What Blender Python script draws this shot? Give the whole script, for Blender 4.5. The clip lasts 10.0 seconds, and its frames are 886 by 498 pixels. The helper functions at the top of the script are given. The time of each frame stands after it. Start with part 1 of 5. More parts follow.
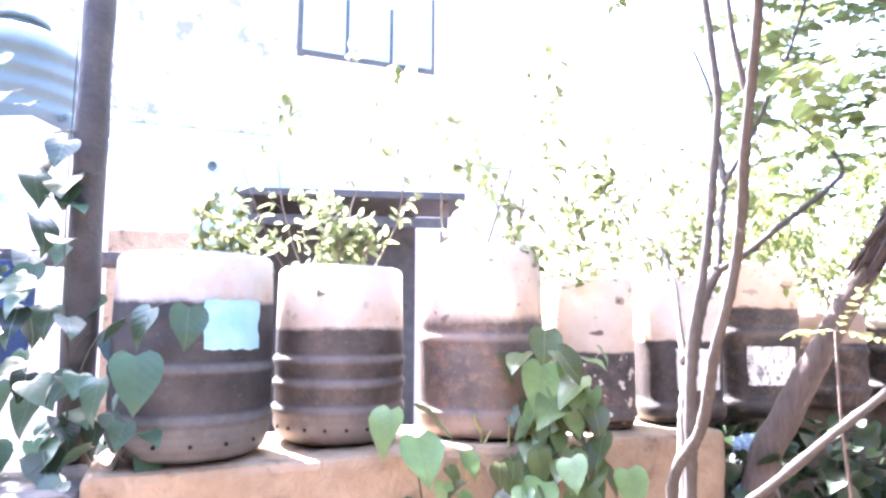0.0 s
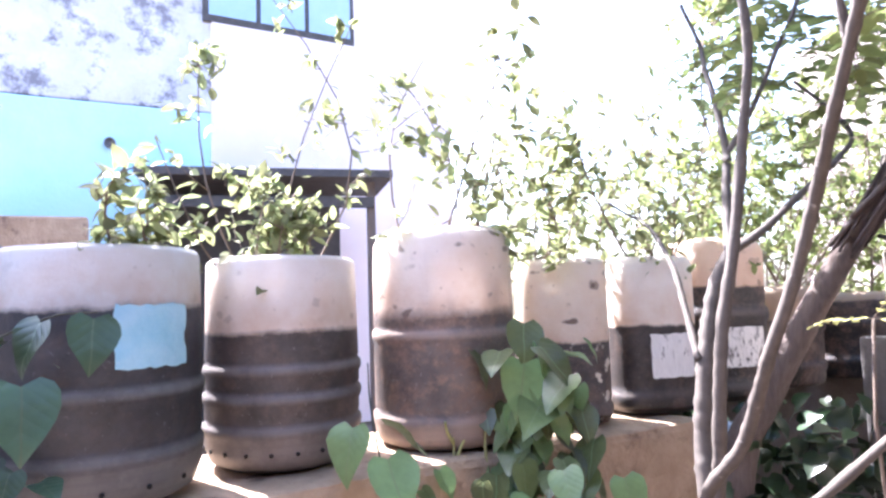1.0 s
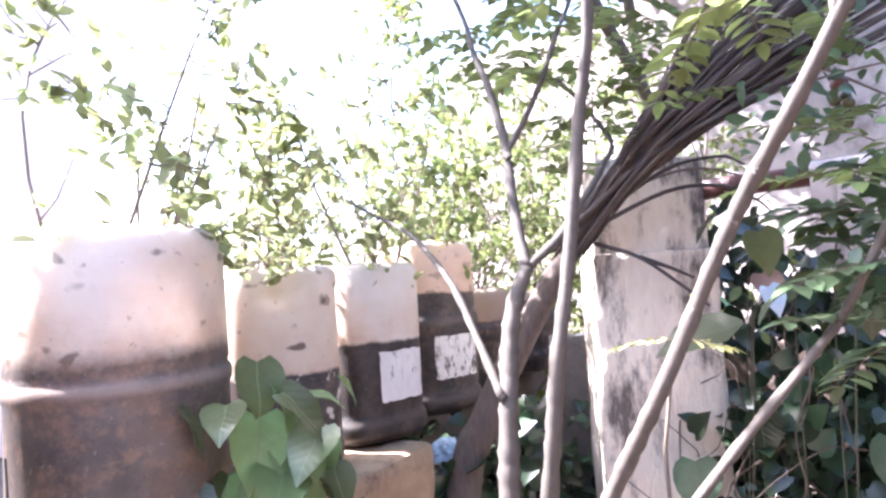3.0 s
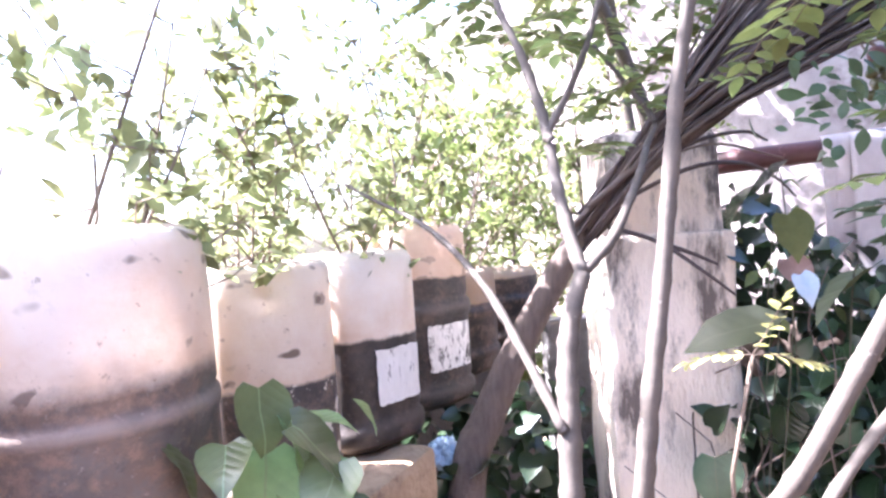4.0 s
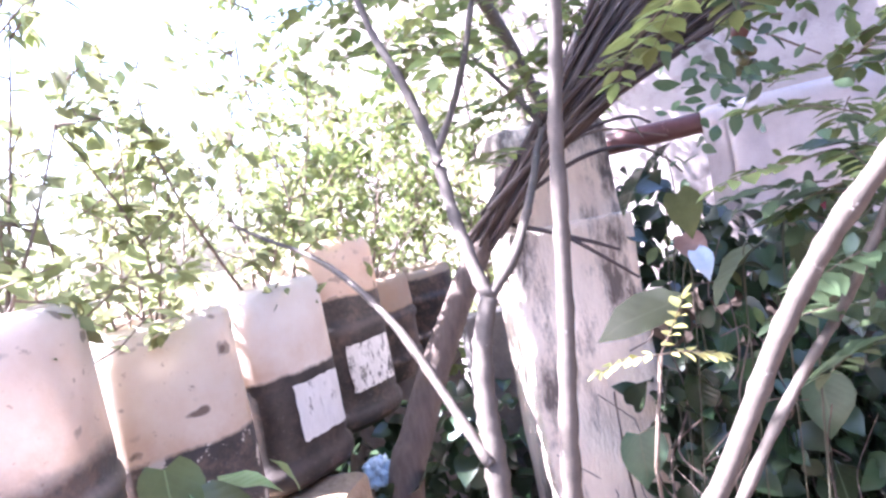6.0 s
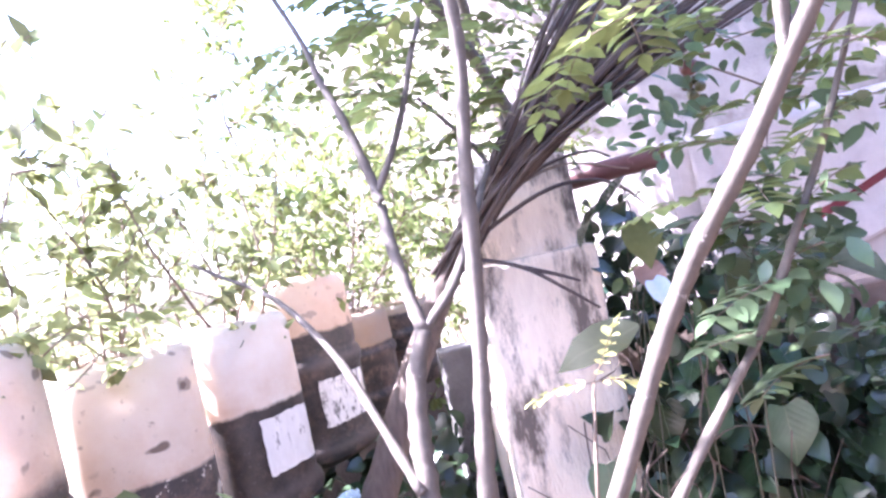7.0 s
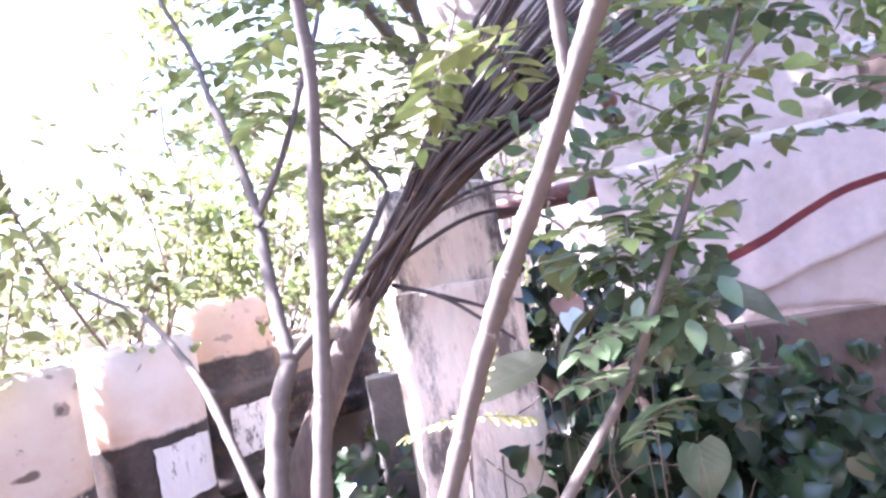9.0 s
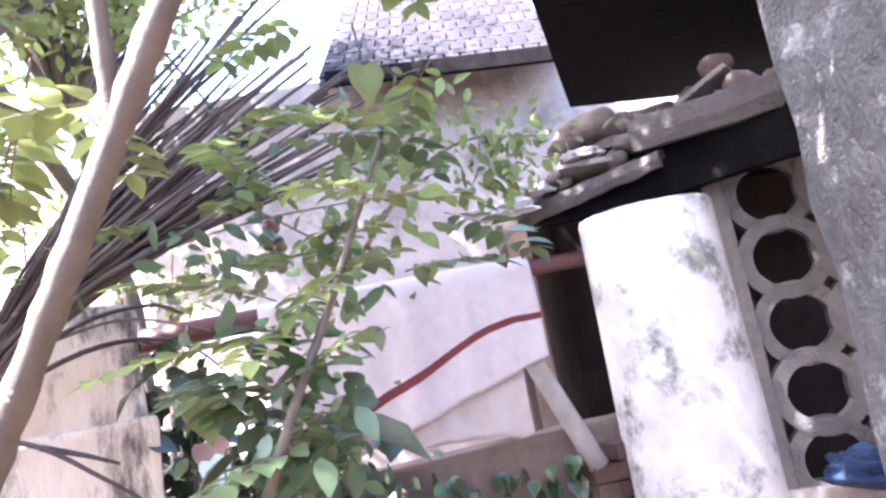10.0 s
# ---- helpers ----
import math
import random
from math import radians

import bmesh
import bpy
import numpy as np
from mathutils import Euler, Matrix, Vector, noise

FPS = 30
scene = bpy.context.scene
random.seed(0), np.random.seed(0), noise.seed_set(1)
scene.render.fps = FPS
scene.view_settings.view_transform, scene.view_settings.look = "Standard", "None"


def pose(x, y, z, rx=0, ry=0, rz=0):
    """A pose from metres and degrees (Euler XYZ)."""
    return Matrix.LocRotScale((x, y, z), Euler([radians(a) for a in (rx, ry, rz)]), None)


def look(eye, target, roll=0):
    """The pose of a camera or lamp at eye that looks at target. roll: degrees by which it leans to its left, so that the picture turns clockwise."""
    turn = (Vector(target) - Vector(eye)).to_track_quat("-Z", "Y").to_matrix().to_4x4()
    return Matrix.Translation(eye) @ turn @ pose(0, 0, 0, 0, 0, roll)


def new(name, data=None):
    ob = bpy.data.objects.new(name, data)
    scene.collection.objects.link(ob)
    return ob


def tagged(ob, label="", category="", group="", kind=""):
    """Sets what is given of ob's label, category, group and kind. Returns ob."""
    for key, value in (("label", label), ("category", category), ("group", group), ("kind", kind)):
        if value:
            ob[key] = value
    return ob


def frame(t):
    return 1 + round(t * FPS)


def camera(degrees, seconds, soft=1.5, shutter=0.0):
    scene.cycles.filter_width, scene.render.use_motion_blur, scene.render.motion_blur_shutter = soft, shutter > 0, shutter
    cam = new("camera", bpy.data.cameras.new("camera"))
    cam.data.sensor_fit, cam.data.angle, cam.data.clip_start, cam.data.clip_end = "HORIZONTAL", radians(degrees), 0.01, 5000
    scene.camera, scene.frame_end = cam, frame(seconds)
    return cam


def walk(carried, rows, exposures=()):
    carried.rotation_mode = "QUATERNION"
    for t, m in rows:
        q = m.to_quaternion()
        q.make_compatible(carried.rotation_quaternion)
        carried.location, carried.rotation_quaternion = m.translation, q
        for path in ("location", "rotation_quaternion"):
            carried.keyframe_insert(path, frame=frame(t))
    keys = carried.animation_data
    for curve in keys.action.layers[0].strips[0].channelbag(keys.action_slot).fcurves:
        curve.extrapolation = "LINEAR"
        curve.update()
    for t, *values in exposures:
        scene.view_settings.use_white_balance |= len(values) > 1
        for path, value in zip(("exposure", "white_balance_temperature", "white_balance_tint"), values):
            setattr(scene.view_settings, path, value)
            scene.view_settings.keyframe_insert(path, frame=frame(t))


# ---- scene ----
cam = camera(68.6, 10.0, soft=2.6)
PATH = [
    (0, (0.126, -0.020, 1.563), (0.054, 1.965, 1.792), 0.3),
    (0.5, (-0.031, 0.110, 1.581), (-0.071, 2.100, 1.779), 1.0),
    (1, (-0.032, 0.318, 1.621), (0.156, 2.303, 1.780), -1.8),
    (1.5, (-0.142, 0.550, 1.605), (0.532, 2.427, 1.754), -0.6),
    (2, (-0.180, 0.677, 1.601), (0.845, 2.392, 1.693), 0.0),
    (2.5, (-0.151, 0.800, 1.640), (0.989, 2.441, 1.729), -1.0),
    (2.7, (-0.133, 0.817, 1.682), (1.001, 2.462, 1.765), -3.0),
    (3.8, (-0.135, 1.153, 1.749), (1.243, 2.602, 1.808), -1.5),
    (4, (-0.127, 1.178, 1.810), (1.190, 2.683, 1.767), -3.9),
    (4.5, (-0.117, 1.177, 1.957), (1.052, 2.795, 1.827), -9.4),
    (5, (-0.080, 1.200, 1.937), (1.277, 2.661, 1.788), -12.1),
    (5.2, (-0.065, 1.220, 1.913), (1.350, 2.626, 1.759), -11.8),
    (6.3, (-0.064, 1.157, 1.901), (1.434, 2.477, 1.781), -11.2),
    (6.5, (-0.043, 1.137, 1.900), (1.457, 2.455, 1.785), -11.2),
    (7, (-0.016, 1.051, 1.878), (1.484, 2.373, 1.858), -12.3),
    (7.5, (-0.001, 1.016, 1.868), (1.516, 2.318, 1.908), -11.7),
    (8, (0.006, 1.011, 1.866), (1.530, 2.306, 1.905), -11.3),
    (8.5, (0.039, 0.989, 1.850), (1.513, 2.340, 1.836), -10.7),
    (9, (0.137, 0.939, 1.848), (1.697, 2.189, 1.885), -10.6),
    (9.3, (0.224, 0.923, 1.856), (1.940, 1.946, 1.954), -9.8),
    (9.5, (0.275, 0.912, 1.853), (2.079, 1.771, 1.945), -9.7),
    (9.7, (0.318, 0.918, 1.846), (2.196, 1.599, 1.937), -10.0),
    (10, (0.300, 0.927, 1.803), (2.249, 1.264, 2.096), -10.6),
]
walk(cam, [(t, look(eye, target, roll)) for t, eye, target, roll in PATH],
     exposures=[(0.0, 4.25, 5600, 20), (0.5, 3.65, 5600, 20), (1.0, 3.15, 5600, 20), (1.5, 3.05, 5600, 20), (2.5, 3.2, 5600, 20), (4.0, 3.55, 5550, 22), (4.5, 3.6, 5500, 24),
                (5.0, 3.45, 5500, 24), (6.5, 3.68, 5400, 28), (7.0, 3.8, 5380, 29), (7.5, 3.77, 5350, 30), (8.5, 3.7, 5350, 30), (9.0, 3.7, 5450, 30), (9.5, 3.78, 5600, 28), (10.0, 3.95, 5800, 22)])

# ---- world and light ----
world = bpy.data.worlds.new("world")
scene.world = world
world.use_nodes = True
_wn = world.node_tree.nodes
_sky = _wn.new("ShaderNodeTexSky")
_sky.sky_type = "NISHITA"
_sky.sun_disc = False
SUN_ELEV, SUN_AZ = 50.0, -42.0          # azimuth in degrees from +y towards +x
_sky.sun_elevation = radians(SUN_ELEV)
_sky.sun_rotation = radians(SUN_AZ)
_sky.dust_density = 4.0
_sky.air_density = 1.0
_wn["Background"].inputs[1].default_value = 0.15
world.node_tree.links.new(_sky.outputs[0], _wn["Background"].inputs[0])
_sl = bpy.data.lights.new("sun", "SUN")
_sl.energy, _sl.angle, _sl.color = 5.0, radians(0.6), (1.0, 0.94, 0.86)
_d = Vector((math.sin(radians(SUN_AZ)) * math.cos(radians(SUN_ELEV)), math.cos(radians(SUN_AZ)) * math.cos(radians(SUN_ELEV)), math.sin(radians(SUN_ELEV))))
new("sun", _sl).matrix_world = look(_d * 20, (0, 0, 0))


# ---- materials ----
def mat(name, col, col2=None, scale=8.0, rough=0.8, bump=0.2, bscale=60.0, metal=0.0, spots=None, spot_scale=3.0, spot_at=0.6, trans=0.0, island=0.0, spec=0.5, coat=0.0, stretch=None):
    """Procedural surface: two-scale colour noise, optional stain colour, fine relief, optional light passing through."""
    m = bpy.data.materials.new(name)
    m.use_nodes = True
    n, l = m.node_tree.nodes, m.node_tree.links
    b = n["Principled BSDF"]
    tc = n.new("ShaderNodeTexCoord")
    src = tc.outputs["Object"]
    if stretch:
        mp = n.new("ShaderNodeMapping")
        mp.inputs["Scale"].default_value = stretch
        l.new(src, mp.inputs[0])
        src = mp.outputs[0]
    a = n.new("ShaderNodeTexNoise")
    a.inputs["Scale"].default_value, a.inputs["Detail"].default_value, a.inputs["Roughness"].default_value = scale, 6, 0.65
    l.new(src, a.inputs["Vector"])
    mix = n.new("ShaderNodeMix")
    mix.data_type = "RGBA"
    mix.inputs["A"].default_value = (*col, 1)
    mix.inputs["B"].default_value = (*(col2 or [c * 0.7 for c in col]), 1)
    ramp = n.new("ShaderNodeMapRange")
    ramp.inputs["From Min"].default_value, ramp.inputs["From Max"].default_value = 0.35, 0.68
    l.new(a.outputs["Fac"], ramp.inputs["Value"])
    l.new(ramp.outputs[0], mix.inputs["Factor"])
    out = mix.outputs["Result"]
    if spots:
        s = n.new("ShaderNodeTexNoise")
        s.inputs["Scale"].default_value, s.inputs["Detail"].default_value, s.inputs["Roughness"].default_value = spot_scale, 8, 0.7
        l.new(src, s.inputs["Vector"])
        r2 = n.new("ShaderNodeMapRange")
        r2.inputs["From Min"].default_value, r2.inputs["From Max"].default_value = spot_at, spot_at + 0.1
        l.new(s.outputs["Fac"], r2.inputs["Value"])
        m2 = n.new("ShaderNodeMix")
        m2.data_type = "RGBA"
        l.new(r2.outputs[0], m2.inputs["Factor"])
        l.new(out, m2.inputs["A"])
        m2.inputs["B"].default_value = (*spots, 1)
        out = m2.outputs["Result"]
    if island:
        g = n.new("ShaderNodeNewGeometry")
        oi = n.new("ShaderNodeObjectInfo")
        ad = n.new("ShaderNodeMath")
        ad.operation = "ADD"
        l.new(g.outputs["Random Per Island"], ad.inputs[0])
        l.new(oi.outputs["Random"], ad.inputs[1])
        fr = n.new("ShaderNodeMath")
        fr.operation = "FRACT"
        l.new(ad.outputs[0], fr.inputs[0])
        h = n.new("ShaderNodeHueSaturation")
        for key, lo, hi in (("Value", 1 - island, 1 + island), ("Hue", 0.5 - 0.06 * island, 0.5 + 0.05 * island)):
            r = n.new("ShaderNodeMapRange")
            r.inputs["To Min"].default_value, r.inputs["To Max"].default_value = lo, hi
            l.new(fr.outputs[0], r.inputs["Value"])
            l.new(r.outputs[0], h.inputs[key])
        l.new(out, h.inputs["Color"])
        out = h.outputs[0]
    l.new(out, b.inputs["Base Color"])
    b.inputs["Roughness"].default_value = rough
    b.inputs["Metallic"].default_value = metal
    b.inputs["Specular IOR Level"].default_value = spec
    b.inputs["Coat Weight"].default_value = coat
    if bump:
        bn = n.new("ShaderNodeTexNoise")
        bn.inputs["Scale"].default_value, bn.inputs["Detail"].default_value = bscale, 5
        l.new(src, bn.inputs["Vector"])
        bp = n.new("ShaderNodeBump")
        bp.inputs["Strength"].default_value, bp.inputs["Distance"].default_value = bump, 0.02
        l.new(bn.outputs["Fac"], bp.inputs["Height"])
        l.new(bp.outputs[0], b.inputs["Normal"])
    if trans:
        t = n.new("ShaderNodeBsdfTranslucent")
        l.new(out, t.inputs["Color"])
        ms = n.new("ShaderNodeMixShader")
        ms.inputs[0].default_value = trans
        l.new(b.outputs[0], ms.inputs[1])
        l.new(t.outputs[0], ms.inputs[2])
        l.new(ms.outputs[0], n["Material Output"].inputs["Surface"])
    return m


def drum_mat(name, level, cream, dark, rust=0.5, wave=0.009, chips=0.0, trans=0.2, lit_dusty=(), lit_dust=(0.2, 0.17, 0.15), leaf_shade_marks=0.0, soft=0.006):
    """Cream plastic above a ragged line of dark paint at height level, with rust-brown grime."""
    m = bpy.data.materials.new(name)
    m.use_nodes = True
    n, l = m.node_tree.nodes, m.node_tree.links
    b = n["Principled BSDF"]
    tc = n.new("ShaderNodeTexCoord")

    def noise(sc, det=6, ro=0.65):
        a = n.new("ShaderNodeTexNoise")
        a.inputs["Scale"].default_value, a.inputs["Detail"].default_value, a.inputs["Roughness"].default_value = sc, det, ro
        l.new(tc.outputs["Object"], a.inputs["Vector"])
        return a.outputs["Fac"]

    def rng(v, a0, a1, b0=0.0, b1=1.0):
        r = n.new("ShaderNodeMapRange")
        for k, x in zip(("From Min", "From Max", "To Min", "To Max"), (a0, a1, b0, b1)):
            r.inputs[k].default_value = x
        l.new(v, r.inputs["Value"])
        return r.outputs[0]

    def mix(f, a, c):
        x = n.new("ShaderNodeMix")
        x.data_type = "RGBA"
        l.new(f, x.inputs["Factor"])
        for s, v in (("A", a), ("B", c)):
            if isinstance(v, tuple):
                x.inputs[s].default_value = (*v, 1)
            else:
                l.new(v, x.inputs[s])
        return x.outputs["Result"]

    def math_(op, a, c):
        x = n.new("ShaderNodeMath")
        x.operation = op
        for i, v in enumerate((a, c)):
            if isinstance(v, float):
                x.inputs[i].default_value = v
            else:
                l.new(v, x.inputs[i])
        return x.outputs[0]

    sep = n.new("ShaderNodeSeparateXYZ")
    l.new(tc.outputs["Object"], sep.inputs[0])
    z = math_("ADD", sep.outputs[2], rng(noise(9, 8, 0.7), 0.3, 0.7, -wave, wave))
    below = rng(z, level - soft, level + soft, 1.0, 0.0)
    cr = mix(rng(noise(5), 0.4, 0.75), cream, tuple(c * k for c, k in zip(cream, (0.88, 0.8, 0.72))))
    # orange-brown stain that gathers just above the paint line
    near = rng(z, level, level + 0.16, 1.0, 0.0)
    cr = mix(rng(noise(17, 8, 0.75), 0.6, 0.72, 0.0, 0.35), cr, tuple(c * 0.55 for c in cream))
    cr = mix(math_("MULTIPLY", near, rng(noise(7), 0.35, 0.7, 0.0, 0.75)), cr, (0.52, 0.33, 0.2))
    if leaf_shade_marks:
        # leaf shadows painted in as brown leaf-shaped spots, with stains and smears
        vo = n.new("ShaderNodeTexVoronoi")
        vo.inputs["Scale"].default_value = 12.5
        mp = n.new("ShaderNodeMapping")
        mp.inputs["Rotation"].default_value = (0.2, 0.5, 0.3)
        mp.inputs["Scale"].default_value = (0.8, 0.8, 1.5)
        l.new(tc.outputs["Object"], mp.inputs["Vector"])
        wob = n.new("ShaderNodeVectorMath")
        wob.operation = "MULTIPLY_ADD"
        nz = n.new("ShaderNodeTexNoise")
        nz.inputs["Scale"].default_value = 14.0
        l.new(tc.outputs["Object"], nz.inputs["Vector"])
        l.new(nz.outputs["Color"], wob.inputs[0])
        wob.inputs[1].default_value = (0.09, 0.09, 0.09)
        l.new(mp.outputs[0], wob.inputs[2])
        l.new(wob.outputs[0], vo.inputs["Vector"])
        sc = n.new("ShaderNodeSeparateColor")
        l.new(vo.outputs["Color"], sc.inputs[0])
        some = rng(sc.outputs[0], 0.4, 0.8)
        spot = rng(vo.outputs["Distance"], 0.2, 0.3, 1.0, 0.0)
        cr = mix(math_("MULTIPLY", math_("MULTIPLY", some, spot), leaf_shade_marks), cr, (0.2, 0.15, 0.12))
        cr = mix(math_("MULTIPLY", rng(noise(33, 6, 0.7), 0.63, 0.67), leaf_shade_marks * 0.7), cr, (0.25, 0.17, 0.12))
    dk = mix(rng(noise(6), 0.4, 0.7), tuple(c * 0.85 for c in dark), tuple(c * 1.7 + 0.008 for c in dark))
    dk = mix(rng(noise(28, 8, 0.8), 0.55, 0.66, 0.0, 0.55), dk, tuple(c * 0.35 for c in dark))
    dk = mix(rng(noise(55, 4, 0.6), 0.64, 0.68, 0.0, 0.5), dk, tuple(c * 3 + 0.05 for c in dark))
    dk = mix(math_("MULTIPLY", rng(noise(5, 10, 0.8), 0.48, 0.66), rust), dk, (0.2, 0.125, 0.09))
    dk = mix(math_("MULTIPLY", rng(noise(16, 9, 0.8), 0.5, 0.62), rust * 0.75), dk, (0.3, 0.2, 0.145))
    # pale rib bands: dust plus the light on rib tops, both put in colour
    for zr in lit_dusty:
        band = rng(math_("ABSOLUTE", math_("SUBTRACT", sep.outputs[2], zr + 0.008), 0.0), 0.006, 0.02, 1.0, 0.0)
        dk = mix(math_("MULTIPLY", band, rng(noise(11, 8, 0.7), 0.3, 0.6, 0.25, 0.8)), dk, lit_dust)
    if chips:
        dk = mix(rng(noise(24, 3, 0.5), 0.68 - chips, 0.70 - chips), dk, (0.62, 0.57, 0.5))
    col = mix(below, cr, dk)
    l.new(col, b.inputs["Base Color"])
    b.inputs["Roughness"].default_value = 0.55
    bp = n.new("ShaderNodeBump")
    bp.inputs["Strength"].default_value, bp.inputs["Distance"].default_value = 0.35, 0.01
    l.new(noise(38, 8, 0.7), bp.inputs["Height"])
    l.new(bp.outputs[0], b.inputs["Normal"])
    t = n.new("ShaderNodeBsdfTranslucent")
    l.new(cr, t.inputs["Color"])
    ms = n.new("ShaderNodeMixShader")
    l.new(math_("MULTIPLY", math_("SUBTRACT", 1.0, below), trans), ms.inputs[0])
    l.new(b.outputs[0], ms.inputs[1])
    l.new(t.outputs[0], ms.inputs[2])
    l.new(ms.outputs[0], n["Material Output"].inputs["Surface"])
    return m


M_ochre = mat("ochre plaster", (0.50, 0.37, 0.25), (0.34, 0.235, 0.15), 5, 0.9, 0.6, 45, spots=(0.2, 0.135, 0.095), spot_scale=4.5, spot_at=0.54)
# stained plaster darkened further for the shadowed hollow behind the trunk
M_pinkplaster = mat("stained plaster, shade-dark", (0.13, 0.108, 0.09), (0.085, 0.07, 0.06), 4, 0.9, 0.4, 50, spots=(0.17, 0.145, 0.125), spot_scale=3, spot_at=0.62)
M_pillar = mat("mouldy whitewashed concrete", (0.86, 0.755, 0.62), (0.67, 0.56, 0.455), 6, 0.92, 0.55, 60, spots=(0.15, 0.125, 0.107), spot_scale=3.2, spot_at=0.485, stretch=(1.5, 1.5, 0.5))
M_parapet = mat("brown rendered parapet", (0.21, 0.155, 0.128), (0.14, 0.103, 0.084), 5, 0.92, 0.4, 45, spots=(0.12, 0.1, 0.08), spot_scale=5, spot_at=0.6)
M_grey = mat("grey cement render", (0.43, 0.375, 0.36), (0.31, 0.265, 0.255), 3, 0.93, 0.4, 40, spots=(0.25, 0.21, 0.2), spot_scale=2.2, spot_at=0.5)
M_rough = mat("rough grey concrete", (0.18, 0.168, 0.162), (0.09, 0.083, 0.08), 10, 0.95, 0.9, 70, spots=(0.5, 0.48, 0.46), spot_scale=3.2, spot_at=0.55)
M_column = mat("whitewashed column", (0.68, 0.66, 0.64), (0.5, 0.485, 0.465), 5, 0.85, 0.25, 50, spots=(0.17, 0.165, 0.145), spot_scale=3, spot_at=0.535)
M_blue = mat("sky blue painted wall", (0.44, 0.68, 0.78), (0.52, 0.73, 0.82), 2, 0.85, 0.15, 30)
M_mottle = mat("weathered parapet", (0.62, 0.6, 0.62), (0.5, 0.48, 0.5), 3, 0.9, 0.3, 30, spots=(0.2, 0.19, 0.21), spot_scale=2.6, spot_at=0.5)
M_pink = mat("pale pink painted wall", (0.80, 0.68, 0.66), (0.74, 0.62, 0.6), 1.5, 0.88, 0.15, 30)
M_glass = mat("blue window panes", (0.3, 0.42, 0.55), (0.36, 0.48, 0.6), 2, 0.12, 0.0)
M_darkwood = mat("dark wood", (0.055, 0.05, 0.05), (0.09, 0.08, 0.075), 9, 0.8, 0.4, 50)
M_soil = mat("dark soil", (0.06, 0.045, 0.035), (0.1, 0.075, 0.055), 25, 1.0, 0.9, 90)
M_ground = mat("bare earth", (0.2, 0.15, 0.11), (0.13, 0.1, 0.07), 4, 1.0, 0.8, 40)
M_bark = mat("smooth grey-brown bark", (0.108, 0.087, 0.071), (0.072, 0.059, 0.049), 40, 0.8, 0.12, 260, spots=(0.5, 0.46, 0.42), spot_scale=30, spot_at=0.635)
M_twig = mat("thin brown twig", (0.2, 0.15, 0.11), (0.14, 0.1, 0.08), 20, 0.85, 0.3, 100)
M_stalk = mat("dark green-brown leaf stalk", (0.07, 0.065, 0.04), (0.045, 0.045, 0.03), 20, 0.7, 0.2, 100)
M_trunk = mat("grey-brown trunk", (0.185, 0.138, 0.113), (0.115, 0.085, 0.071), 10, 0.85, 0.7, 60, stretch=(6, 6, 1))
M_rib = mat("dry palm rib", (0.115, 0.085, 0.073), (0.06, 0.045, 0.042), 10, 0.75, 0.3, 60, island=0.35)
M_pipe = mat("maroon painted pipe", (0.1, 0.036, 0.034), (0.07, 0.026, 0.026), 12, 0.45, 0.2, 60, spots=(0.24, 0.14, 0.11), spot_scale=14, spot_at=0.64)
M_towel = mat("white cotton towel", (0.76, 0.69, 0.685), (0.66, 0.59, 0.585), 20, 0.95, 0.5, 300, trans=0.2)
M_stripe = mat("dark red woven stripe", (0.17, 0.035, 0.04), (0.13, 0.028, 0.033), 30, 0.95, 0.4, 300)
M_cloth2 = mat("beige cloth", (0.6, 0.53, 0.5), (0.52, 0.45, 0.42), 12, 0.95, 0.4, 250, trans=0.15)
# hedge leaf made paler and more translucent to stand in for lens glare
M_leaf = mat("hedge leaf", (0.25, 0.27, 0.125), (0.185, 0.21, 0.1), 30, 0.5, 0.0, trans=0.66, island=0.4)
M_fresh = mat("fresh bright leaf", (0.23, 0.27, 0.095), (0.175, 0.215, 0.075), 30, 0.45, 0.0, trans=0.48, island=0.35)
M_curry = mat("pinnate leaf", (0.205, 0.245, 0.085), (0.15, 0.195, 0.072), 30, 0.42, 0.0, trans=0.5, island=0.35)
M_yellow = mat("pale yellow young leaf", (0.55, 0.52, 0.2), (0.45, 0.45, 0.16), 20, 0.5, 0.0, trans=0.4, island=0.2)


